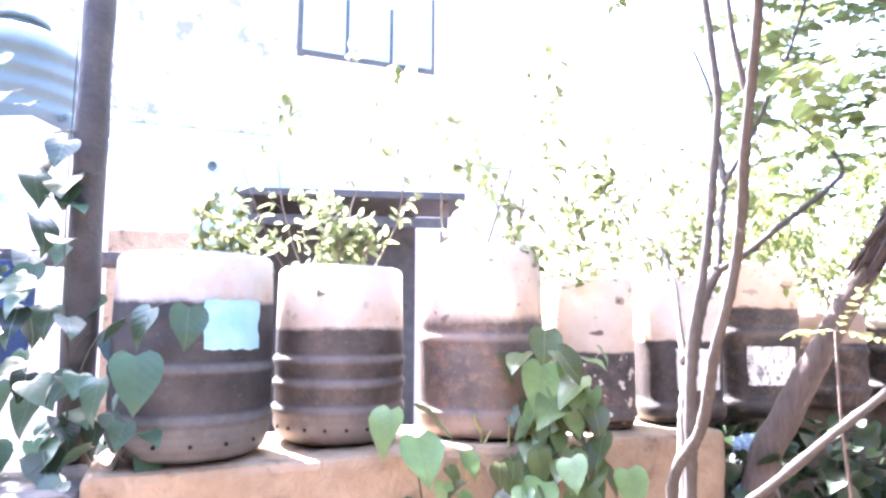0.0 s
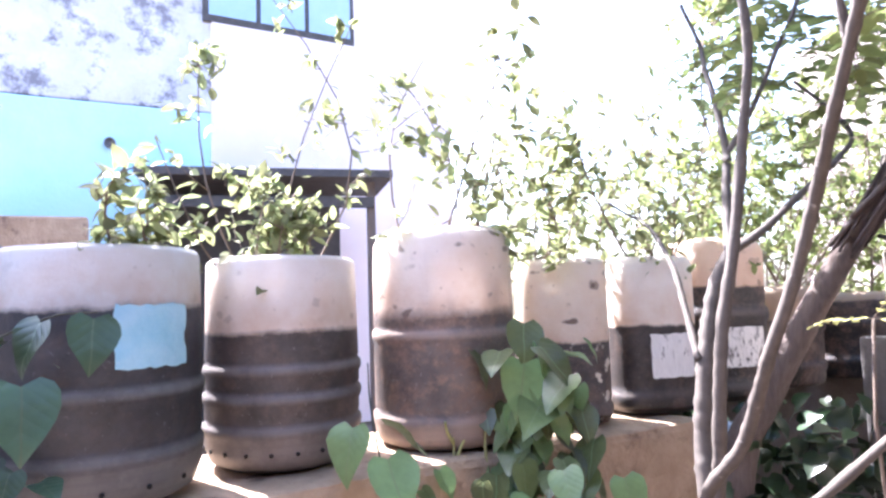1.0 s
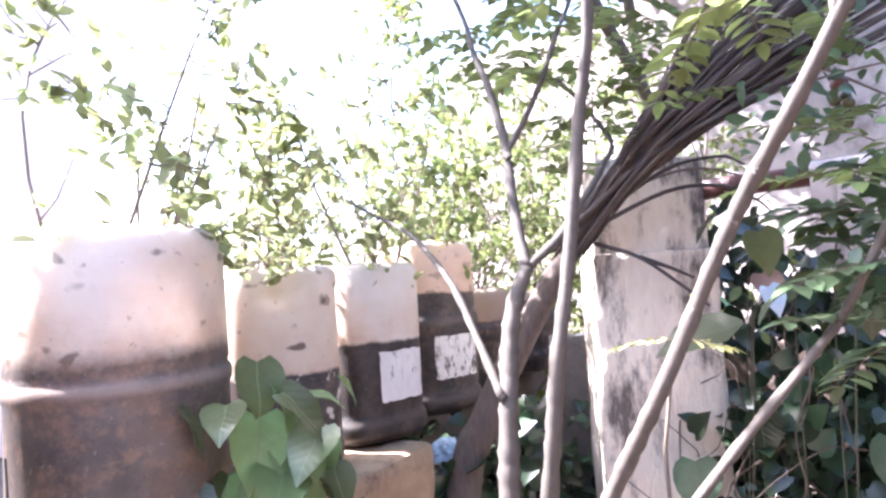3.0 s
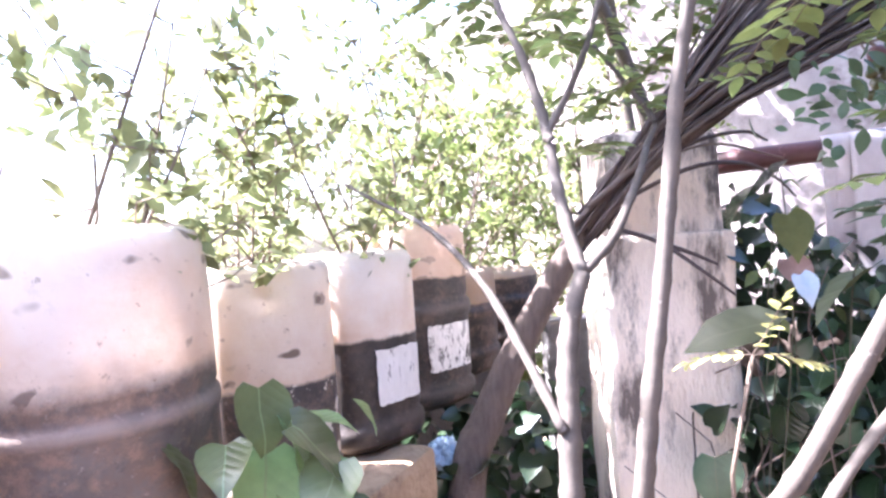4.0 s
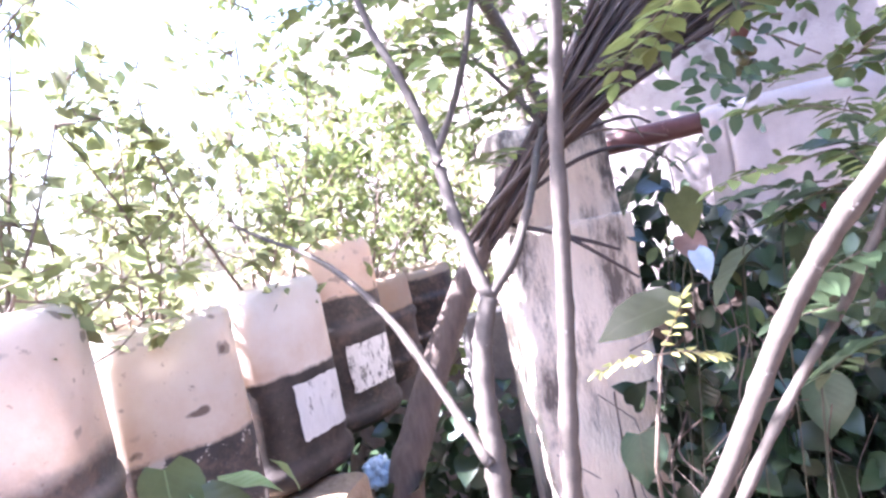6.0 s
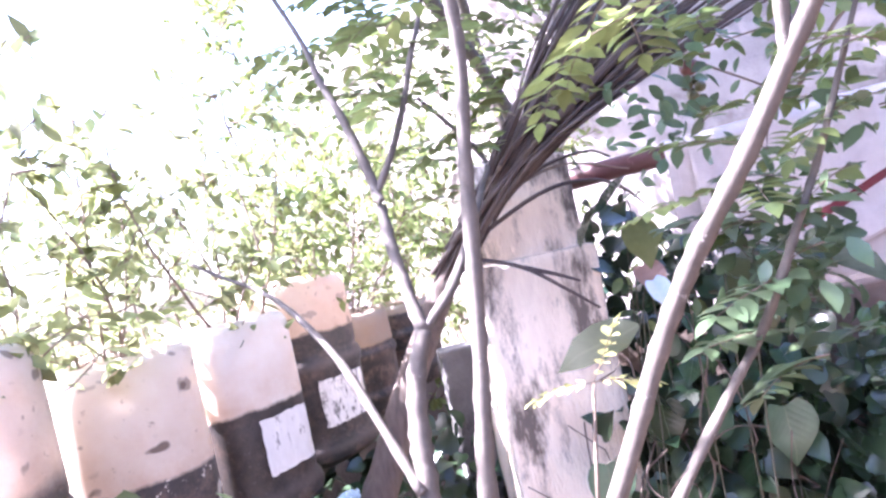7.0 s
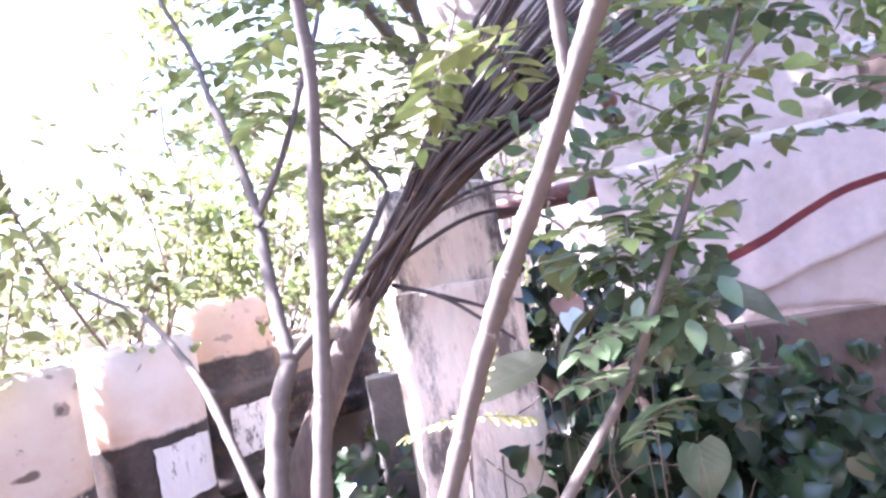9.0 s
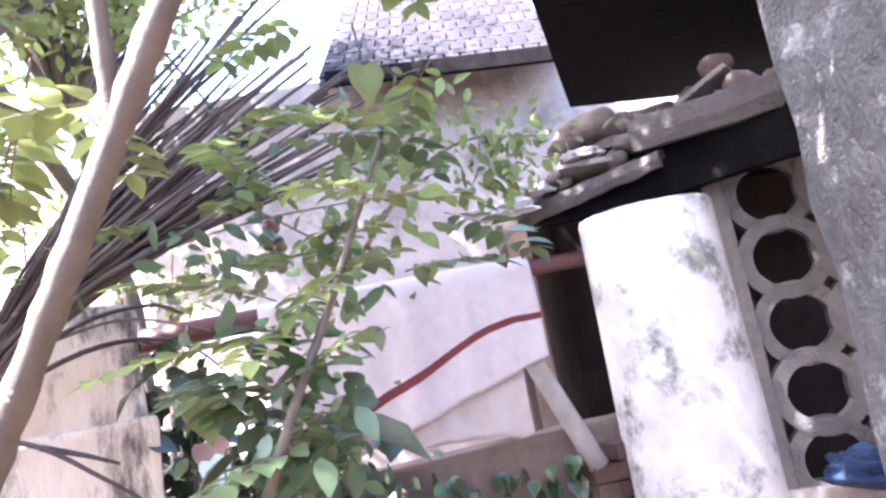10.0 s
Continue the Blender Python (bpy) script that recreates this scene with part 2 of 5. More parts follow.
def veined(name, col, vein, rough, trans, size, island=0.3):
    """A leaf blade with a pale midrib, curved side veins and a slight quilted relief; size is the blade's length."""
    m = mat(name, col, tuple(c * 1.35 for c in col), 14, rough, 0.0, trans=trans, island=island)
    n, l = m.node_tree.nodes, m.node_tree.links
    b = n["Principled BSDF"]
    tc = n.new("ShaderNodeTexCoord")
    sp = n.new("ShaderNodeSeparateXYZ")
    l.new(tc.outputs["Object"], sp.inputs[0])

    def op(kind, a, c=0.0):
        x = n.new("ShaderNodeMath")
        x.operation = kind
        for i, v in enumerate((a, c)):
            if isinstance(v, float):
                x.inputs[i].default_value = v
            else:
                l.new(v, x.inputs[i])
        return x.outputs[0]

    ay = op("ABSOLUTE", sp.outputs[1])
    u = op("SUBTRACT", sp.outputs[0], op("MULTIPLY", ay, 0.9))
    wave = op("ABSOLUTE", op("SINE", op("MULTIPLY", u, 19.0 / size)))
    side = op("LESS_THAN", wave, 0.1)
    mid = op("LESS_THAN", ay, 0.014 * size)
    line = op("MAXIMUM", op("MULTIPLY", side, 0.13), mid)
    mx = n.new("ShaderNodeMix")
    mx.data_type = "RGBA"
    l.new(line, mx.inputs["Factor"])
    l.new(b.inputs["Base Color"].links[0].from_socket, mx.inputs["A"])
    mx.inputs["B"].default_value = (*vein, 1)
    l.new(mx.outputs["Result"], b.inputs["Base Color"])
    bp = n.new("ShaderNodeBump")
    bp.inputs["Strength"].default_value, bp.inputs["Distance"].default_value = 0.18, 0.003
    l.new(wave, bp.inputs["Height"])
    l.new(bp.outputs[0], b.inputs["Normal"])
    return m


M_vine = veined("glossy heart-shaped leaf", (0.125, 0.165, 0.066), (0.2, 0.26, 0.12), 0.3, 0.2, 0.15, 0.7)
# darker copy of the vine leaf, with its shade put into the colour
M_vine_shaded = veined("shaded bluish heart-shaped leaf", (0.046, 0.076, 0.043), (0.1, 0.14, 0.08), 0.3, 0.1, 0.15, 0.7)
M_creep = veined("dark glossy creeper leaf", (0.033, 0.058, 0.026), (0.08, 0.115, 0.06), 0.22, 0.12, 0.13, 0.45)
# darker copy of the creeper leaf; the bank's inner shade is in its colour
M_creep_shade = mat("shade-dark creeper foliage", (0.024, 0.042, 0.02), (0.036, 0.06, 0.027), 14, 0.3, 0.0, trans=0.12, island=0.45)
M_dryleaf = mat("dry pinkish leaf", (0.42, 0.27, 0.22), (0.3, 0.18, 0.14), 14, 0.8, 0.3, 60, trans=0.2)
M_label = mat("peeling white label", (0.74, 0.72, 0.7), (0.62, 0.6, 0.58), 12, 0.6, 0.3, 40, spots=(0.06, 0.055, 0.055), spot_scale=24, spot_at=0.515, stretch=(1.4, 1.4, 0.7))
M_label_white = mat("torn white label", (0.78, 0.76, 0.74), (0.68, 0.66, 0.64), 12, 0.6, 0.3, 40, spots=(0.07, 0.06, 0.06), spot_scale=17, spot_at=0.585, stretch=(2.2, 2.2, 0.8))
M_bluelabel = mat("torn light blue label", (0.3, 0.58, 0.72), (0.45, 0.68, 0.78), 9, 0.5, 0.3, 30, spots=(0.75, 0.8, 0.84), spot_scale=8, spot_at=0.58)
M_tile = mat("weathered clay roof tile", (0.115, 0.085, 0.075), (0.07, 0.054, 0.05), 9, 0.9, 0.6, 60, island=0.35, spots=(0.26, 0.25, 0.25), spot_scale=9, spot_at=0.64)
# eave board and rubble colours lowered to hold the shade falling there
M_fascia = mat("weathered board in shade-dark grey-brown", (0.085, 0.071, 0.066), (0.05, 0.042, 0.039), 7, 0.92, 0.6, 55, spots=(0.14, 0.125, 0.115), spot_scale=5, spot_at=0.62)
M_rubble = mat("shade-darkened broken cement", (0.2, 0.17, 0.16), (0.13, 0.11, 0.105), 12, 0.95, 0.7, 70)
M_slate = mat("grey roof tile", (0.034, 0.031, 0.035), (0.022, 0.02, 0.023), 9, 0.95, 0.4, 60, island=0.25, spec=0.1)
# near-black base colour stands in for deep shade under the eaves
M_shade_black = mat("shade-black boards and beams", (0.004, 0.0035, 0.004), (0.008, 0.007, 0.0075), 8, 0.95, 0.4, 40, spec=0.06)
# screen blocks: the eave's shade is put into this darker cement colour
M_breeze_shade = mat("shade-dark cement block", (0.15, 0.142, 0.138), (0.1, 0.094, 0.09), 10, 0.92, 0.5, 60)
# brown darkened to carry the veranda's inner shade
M_shade_brown = mat("shade-dark brown wall", (0.075, 0.055, 0.05), (0.045, 0.034, 0.031), 5, 0.95, 0.3, 40)
M_tank = mat("grey-blue plastic tank", (0.09, 0.118, 0.13), (0.12, 0.15, 0.162), 3, 0.5, 0.1, 30)
M_bluecloth = mat("blue cloth", (0.01, 0.024, 0.07), (0.018, 0.04, 0.1), 12, 0.9, 0.4, 100)
M_bag = mat("crumpled blue-white plastic", (0.42, 0.55, 0.68), (0.6, 0.68, 0.75), 18, 0.3, 0.6, 25)
# white enamel given a dark grey so that the basin sits in shade
M_basin = mat("worn shade-greyed white enamel", (0.17, 0.155, 0.155), (0.1, 0.09, 0.092), 8, 0.45, 0.2, 40)
M_stick = mat("pale weathered stick", (0.36, 0.32, 0.3), (0.25, 0.22, 0.205), 9, 0.85, 0.3, 60)
M_brickred = mat("weathered red-brown brick", (0.1, 0.052, 0.04), (0.06, 0.036, 0.03), 14, 0.95, 0.5, 60, island=0.3)
M_post = mat("cement post", (0.17, 0.155, 0.145), (0.11, 0.1, 0.095), 8, 0.92, 0.5, 50)
M_hole = mat("dark hole", (0.01, 0.01, 0.01), (0.015, 0.014, 0.013), 8, 0.9, 0.0)


# ---- building helpers ----
def mesh_of(name, verts, faces, material, smooth=False):
    me = bpy.data.meshes.new(name)
    me.from_pydata([tuple(v) for v in verts], [], [tuple(f) for f in faces])
    me.materials.append(material)
    if smooth:
        me.polygons.foreach_set("use_smooth", [True] * len(me.polygons))
    me.update()
    return me


def part(name, me, parent=None, label="", m=None):
    ob = new(name, me)
    if parent is not None:
        ob.parent = parent
    if m is not None:
        ob.matrix_basis = m
    if label:
        ob["label"] = label
    return ob


def thing(name, label, category, m=None, group="", kind="", me=None):
    ob = new(name, me)
    if m is not None:
        ob.matrix_basis = m
    return tagged(ob, label, category, group, kind)


def finish(bm, name, material, smooth=False):
    me = bpy.data.meshes.new(name)
    bm.normal_update()
    bm.to_mesh(me)
    bm.free()
    me.materials.append(material)
    if smooth:
        me.polygons.foreach_set("use_smooth", [True] * len(me.polygons))
    return me


def box(name, size, material, bevel=0.01, cuts=0, rough=0.0, seed=0, at=(0, 0, 0)):
    """A bevelled block with optional uneven faces; origin at the middle of its underside."""
    bm = bmesh.new()
    bmesh.ops.create_cube(bm, size=1)
    for v in bm.verts:
        v.co = Vector((v.co.x * size[0] + at[0], v.co.y * size[1] + at[1], (v.co.z + 0.5) * size[2] + at[2]))
    if cuts:
        bmesh.ops.subdivide_edges(bm, edges=bm.edges[:], cuts=cuts, use_grid_fill=True)
    if bevel:
        es = [e for e in bm.edges if len(e.link_faces) == 2 and e.calc_face_angle() > 0.8]
        bmesh.ops.bevel(bm, geom=es, offset=bevel, segments=2, affect="EDGES", profile=0.6)
    if rough:
        for v in bm.verts:
            v.co += Vector(noise.noise_vector(v.co * 4 + Vector((seed, 0, 0)))) * rough + Vector(noise.noise_vector(v.co * 15 + Vector((seed, 5, 0)))) * rough * 0.4
    return finish(bm, name, material, smooth=False)


def slab(name, outline, z0, z1, material, rough=0.0):
    """A prism over a plan outline."""
    bm = bmesh.new()
    lo = [bm.verts.new((x, y, z0)) for x, y in outline]
    hi = [bm.verts.new((x, y, z1)) for x, y in outline]
    bm.faces.new(hi)
    bm.faces.new(lo[::-1])
    k = len(lo)
    for i in range(k):
        bm.faces.new((lo[i], lo[(i + 1) % k], hi[(i + 1) % k], hi[i]))
    bmesh.ops.recalc_face_normals(bm, faces=bm.faces[:])
    return finish(bm, name, material)


def smooth_path(pts, k=6):
    """Catmull-Rom through the points."""
    p = [Vector(q) for q in pts]
    if len(p) < 3:
        return [p[0].lerp(p[-1], i / k) for i in range(k + 1)]
    p = [2 * p[0] - p[1]] + p + [2 * p[-1] - p[-2]]
    out = []
    for i in range(1, len(p) - 2):
        a, b, c, d = p[i - 1:i + 3]
        for j in range(k):
            t = j / k
            out.append(0.5 * (2 * b + (c - a) * t + (2 * a - 5 * b + 4 * c - d) * t * t + (3 * b - a - 3 * c + d) * t ** 3))
    out.append(p[-2])
    return out


def tube_data(pts, r0, r1, seg=7, knots=0.0, rng=None):
    pts = [Vector(p) for p in pts]
    verts, faces = [], []
    up = Vector((0.13, 0.31, 0.94))
    for i, p in enumerate(pts):
        d = (pts[min(i + 1, len(pts) - 1)] - pts[max(i - 1, 0)]).normalized()
        u = d.cross(up)
        if u.length < 0.1:
            u = d.cross(Vector((1, 0, 0)))
        u.normalize()
        w = d.cross(u)
        t = i / (len(pts) - 1)
        r = r0 + (r1 - r0) * t
        if knots and rng and rng.random() < 0.3:
            r *= 1 + knots
        for s in range(seg):
            a = 2 * math.pi * s / seg
            verts.append(p + (u * math.cos(a) + w * math.sin(a)) * r)
    for i in range(len(pts) - 1):
        for s in range(seg):
            a, b = i * seg + s, i * seg + (s + 1) % seg
            faces.append((a, b, b + seg, a + seg))
    faces.append(tuple(range(seg))[::-1])
    faces.append(tuple(range((len(pts) - 1) * seg, len(pts) * seg)))
    return verts, faces


def tube(name, pts, r0, r1, material, seg=8, k=6, knots=0.0, seed=1):
    v, f = tube_data(smooth_path(pts, k), r0, r1, seg, knots, random.Random(seed))
    return mesh_of(name, v, f, material, True)


def tubes(name, many, material, seg=5):
    """Several thin twigs joined into one mesh: list of (points, r0, r1)."""
    V, F = [], []
    for pts, r0, r1 in many:
        v, f = tube_data(pts, r0, r1, seg)
        o = len(V)
        V += v
        F += [tuple(i + o for i in q) for q in f]
    return mesh_of(name, V, F, material, True)


# leaf outlines: half widths along the length, folded along the midrib
def leaf_shape(kind):
    if kind == "heart":
        st = [(-0.10, 0.22), (0.0, 0.36), (0.12, 0.43), (0.3, 0.44), (0.5, 0.37), (0.7, 0.24), (0.86, 0.11), (1.0, 0.0)]
    elif kind == "long":
        st = [(0.0, 0.03), (0.15, 0.13), (0.4, 0.2), (0.65, 0.16), (0.85, 0.07), (1.0, 0.0)]
    else:
        st = [(0.0, 0.03), (0.2, 0.2), (0.45, 0.27), (0.7, 0.2), (1.0, 0.0)]
    V, F = [], []
    for i, (x, w) in enumerate(st):
        droop = -0.16 * max(x, 0) ** 2
        base = droop if not (kind == "heart" and i == 0) else droop
        mx = x if not (kind == "heart" and i == 0) else 0.0
        V += [(mx, 0, base), (x, w, base + 0.22 * w), (x, -w, base + 0.22 * w)]
    for i in range(len(st) - 1):
        a, b = 3 * i, 3 * i + 3
        if i == len(st) - 2:
            F += [(a, b, a + 1), (a, a + 2, b)]
        else:
            F += [(a, b, b + 1, a + 1), (a, a + 2, b + 2, b)]
    return np.array(V, dtype=float), F


SHAPES = {k: leaf_shape(k) for k in ("heart", "long", "ovate")}


def leaf_mesh(name, kind, material, size, bend=0.0, seed=0):
    V, F = SHAPES[kind]
    r = np.random.RandomState(seed)
    v = V.copy()
    v[:, 2] += bend * v[:, 0] ** 2 + 0.03 * np.sin(9 * v[:, 0] + 5 * v[:, 1] + seed)
    v = v * size
    return mesh_of(name, v, F, material, True)


def basis(d, up):
    """Rotation rows whose x runs along d and whose z is near up."""
    d = d / np.linalg.norm(d, axis=1, keepdims=True)
    y = np.cross(up, d)
    y /= np.linalg.norm(y, axis=1, keepdims=True) + 1e-9
    z = np.cross(d, y)
    return np.stack([d, y, z], axis=2)


def leaf_cloud(name, pos, d, up, size, kind, material):
    """Many leaves joined in one mesh: a place, a direction, an upper side and a length for each."""
    V, F = SHAPES[kind]
    n = len(pos)
    R = basis(d, up)
    P = np.einsum("nij,vj->nvi", R, V) * size[:, None, None] + pos[:, None, :]
    k = len(V)
    verts = P.reshape(-1, 3)
    loops, starts, tot = [], [], []
    for f in F:
        loops.append(np.array(f))
    nl = sum(len(f) for f in F)
    flat = np.concatenate(loops)
    allv = (np.arange(n)[:, None] * k + flat[None, :]).reshape(-1)
    lens = np.tile([len(f) for f in F], n)
    me = bpy.data.meshes.new(name)
    me.vertices.add(len(verts))
    me.vertices.foreach_set("co", verts.ravel())
    me.loops.add(len(allv))
    me.loops.foreach_set("vertex_index", allv.astype(np.int32))
    me.polygons.add(len(lens))
    st = np.concatenate([[0], np.cumsum(lens)[:-1]])
    me.polygons.foreach_set("loop_start", st.astype(np.int32))
    me.polygons.foreach_set("use_smooth", np.ones(len(lens), dtype=bool))
    me.materials.append(material)
    me.update(calc_edges=True)
    me.validate()
    return me


def twiggy(rng, root, tip, n_side, spread, leaf, size, kind, material, twigmat, r=0.006, curve=0.1, per=9, whorl=0.05):
    """One leafy shoot: a bent stem with side twigs, each set with leaves. Returns twigs and leaf rows."""
    root, tip = np.array(root, float), np.array(tip, float)
    L = np.linalg.norm(tip - root)
    bow = rng.normal(0, curve * L, 3)
    ts = np.linspace(0, 1, 7)
    main = [root + (tip - root) * t + bow * math.sin(math.pi * t) for t in ts]
    out = [([Vector(p) for p in main], r, r * 0.35)]
    pos, dirs, ups, sz = [], [], [], []

    def dress(a, b, cnt):
        ax = (b - a)
        for i in range(cnt):
            t = rng.uniform(0.12, 1.05)
            p = a + ax * t
            d = rng.normal(0, 1, 3) + 0.7 * ax / (np.linalg.norm(ax) + 1e-6)
            d[2] += rng.uniform(-0.6, 0.3)
            pos.append(p + rng.normal(0, whorl * 0.25, 3))
            dirs.append(d)
            ups.append(np.array([rng.normal(0, .45), rng.normal(0, .45), 1.0]))
            sz.append(size * rng.uniform(0.6, 1.25))

    for i in range(n_side):
        t = rng.uniform(0.15, 1.0)
        a = root + (tip - root) * t + bow * math.sin(math.pi * t)
        ang = rng.uniform(0, 2 * math.pi)
        d = np.array([math.cos(ang), math.sin(ang), rng.uniform(-0.1, 0.9)])
        b = a + d * spread * rng.uniform(0.4, 1.1) * (1.15 - 0.6 * t)
        mid = (a + b) / 2 + rng.normal(0, 0.02, 3)
        out.append(([Vector(a), Vector(mid), Vector(b)], r * 0.5, r * 0.2))
        dress(a, b, per)
    dress(main[2], main[-1], per)
    return out, pos, dirs, ups, sz


def shrub(name, label, category, shoots, material, kind, size, seed, spread=0.22, n_side=9, per=9, r=0.006, group="", whorl=0.05):
    """A leafy plant from several shoots (root, tip)."""
    rng = np.random.RandomState(seed)
    P, D, U, S = [], [], [], []
    t = thing(name, label, category, group=group)
    for root, tip in shoots:
        a, b, c, d, e = twiggy(rng, root, tip, n_side, spread, None, size, kind, material, M_twig, r=r, per=per, whorl=whorl)
        part("branch", tubes("branch", a, M_twig), t)
        P += b
        D += c
        U += d
        S += e
    tagged(part("foliage", leaf_cloud("foliage", np.array(P), np.array(D), np.array(U), np.array(S), kind, material), t), kind="stuff")
    return t


# ---- ground and walls ----
_g = bmesh.new()
bmesh.ops.create_grid(_g, x_segments=60, y_segments=60, size=60)
for v in _g.verts:
    v.co.z = -0.02 + 0.05 * noise.noise(v.co * 0.4)
tagged(new("ground", finish(_g, "ground", M_ground)), "bare brown earth of the yard", "ground", kind="structure")

WALL_DIR = Vector((1.0, 0.46, 0)).normalized()
WALL_N = Vector((-WALL_DIR.y, WALL_DIR.x, 0))
WALL_ANGLE = math.degrees(math.atan2(WALL_DIR.y, WALL_DIR.x))
WALL_TOP = 1.13


def along(s, off=0.0, z=0.0):
    """A place s metres along the garden wall from its middle, off metres behind its front face."""
    return Vector((0.10, 2.30, z)) + WALL_DIR * s + WALL_N * off


def wall_block(name, s0, s1, off, thick, h, material, label, rough=0.012, seed=1):
    me = box(name, (s1 - s0, thick, h), material, 0.03, 14, rough, seed)
    p = along((s0 + s1) / 2, off + thick / 2)
    ob = new(name, me)
    ob.matrix_basis = pose(p.x, p.y, 0, 0, 0, WALL_ANGLE)
    return tagged(ob, label, "wall", kind="structure")


wall_block("wall_garden_left", -4.5, -1.16, -0.04, 0.62, WALL_TOP - 0.03, M_post, "rough grey cement stretch of the garden wall", 0.02, 6)
wall_block("wall_garden", -1.155, 1.22, 0.0, 0.62, WALL_TOP, M_ochre, "low ochre plastered garden wall with worn edges")
wall_block("wall_garden_end", 1.22, 3.6, 0.34, 0.5, WALL_TOP + 0.02, M_pinkplaster, "set-back stretch of stained low garden wall, shade-darkened", seed=3)


# ---- plastic drums on the wall ----
def ring_mesh(name, profile, material, seg=56, sx=1.0, sy=1.0, power=2.0, wobble=0.0, seed=0):
    """A turned shell: profile rows of (radius, z); power above 2 squares the plan."""
    verts, faces = [], []
    for r, z in profile:
        for s in range(seg):
            a = 2 * math.pi * s / seg
            c, q = math.cos(a), math.sin(a)
            k = (abs(c) ** power + abs(q) ** power) ** (-1 / power)
            w = 1 + wobble * noise.noise(Vector((c * 1.5, q * 1.5, z * 5 + seed * 7)))
            verts.append((r * k * c * sx * w, r * k * q * sy * w, z + wobble * 0.25 * noise.noise(Vector((c * 3, q * 3, seed + 11)))))
    n = len(profile)
    for i in range(n - 1):
        for s in range(seg):
            a, b = i * seg + s, i * seg + (s + 1) % seg
            faces.append((a, b, b + seg, a + seg))
    faces.append(tuple(range(seg))[::-1])
    faces.append(tuple(range((n - 1) * seg, n * seg)))
    return mesh_of(name, verts, faces, material, True)


def drum_profile(r, h, ribs, taper=0.0, shoulder=0.03, foot=0.03, open_top=True, soil=0.8, rib_h=0.018, rib_d=0.012):
    rows = [(r * 0.2, 0.0), (r - foot - 0.01, 0.0), (r - foot * 0.35, foot * 0.45), (r, foot * 1.4)]
    zs = foot * 1.4
    for z in ribs:
        rows += [(r, z - rib_h * 1.6), (r + rib_d * 0.7, z - rib_h * 0.9), (r + rib_d, z), (r + rib_d * 0.7, z + rib_h * 0.9), (r - 0.004, z + rib_h * 1.6), (r, z + rib_h * 2.3)]
    rows += [(r - taper * 0.5, h * 0.86), (r - taper, h - shoulder), (r - taper - shoulder * 0.35, h - shoulder * 0.3), (r - taper - shoulder * 0.8, h)]
    if open_top:
        rows += [(r - taper - shoulder * 0.8 - 0.008, h - 0.004), (r - taper - shoulder - 0.004, h - shoulder * 0.7), (r - taper - 0.012, h - shoulder * 1.4), (r - 0.012, h * soil)]
    return rows


def drum(name, label, x, y, r, h, ribs, material, group, sx=1.0, sy=1.0, power=2.0, taper=0.0, shoulder=0.03, turn=0.0, wobble=0.022, seed=0, holes=0, soil=0.8, z0=None, lean=(0, 0), foot=0.03, rib_d=0.012, rib_h=0.018):
    z0 = WALL_TOP + 0.005 if z0 is None else z0
    t = thing(name, label, "plastic drum", pose(x, y, z0, lean[0], lean[1], turn), group)
    prof = drum_profile(r, h, ribs, taper, shoulder, foot, True, soil, rib_h, rib_d)
    part("body", ring_mesh("body", prof, material, 64, sx, sy, power, wobble, seed), t)
    s = ring_mesh("soil", [(0.01, h * soil + 0.015), (r * 0.5, h * soil + 0.02), (r - 0.014, h * soil + 0.004)], M_soil, 32, sx, sy, power, 0.03, seed)
    part("soil", s, t, "dark potting soil")
    rr_ = r - taper - shoulder * 0.8 - 0.004
    ring = []
    for i in range(41):
        a = 2 * math.pi * i / 40
        c, q = math.cos(a), math.sin(a)
        k = (abs(c) ** power + abs(q) ** power) ** (-1 / power)
        w = 1 + wobble * noise.noise(Vector((c * 1.5, q * 1.5, h * 5 + seed * 7)))
        ring.append(Vector((rr_ * k * c * sx * w, rr_ * k * q * sy * w, h + wobble * 0.25 * noise.noise(Vector((c * 3, q * 3, seed + 11))))))
    v_, f_ = tube_data(ring, 0.0045, 0.0045, 6)
    part("rim", mesh_of("rim", v_, f_, material, True), t, "cut cream plastic rim")
    if holes:
        hm = ring_mesh("drain_hole", [(0.001, 0), (0.0065, 0), (0.0065, 0.004)], M_hole, 8)
        for i in range(holes):
            a = radians(200 + 140 * i / (holes - 1)) - radians(turn)
            part("drain_hole", hm, t, m=pose(math.cos(a) * (r + 0.001), math.sin(a) * (r + 0.001), 0.062, 90, 0, math.degrees(a) + 90))
    return t


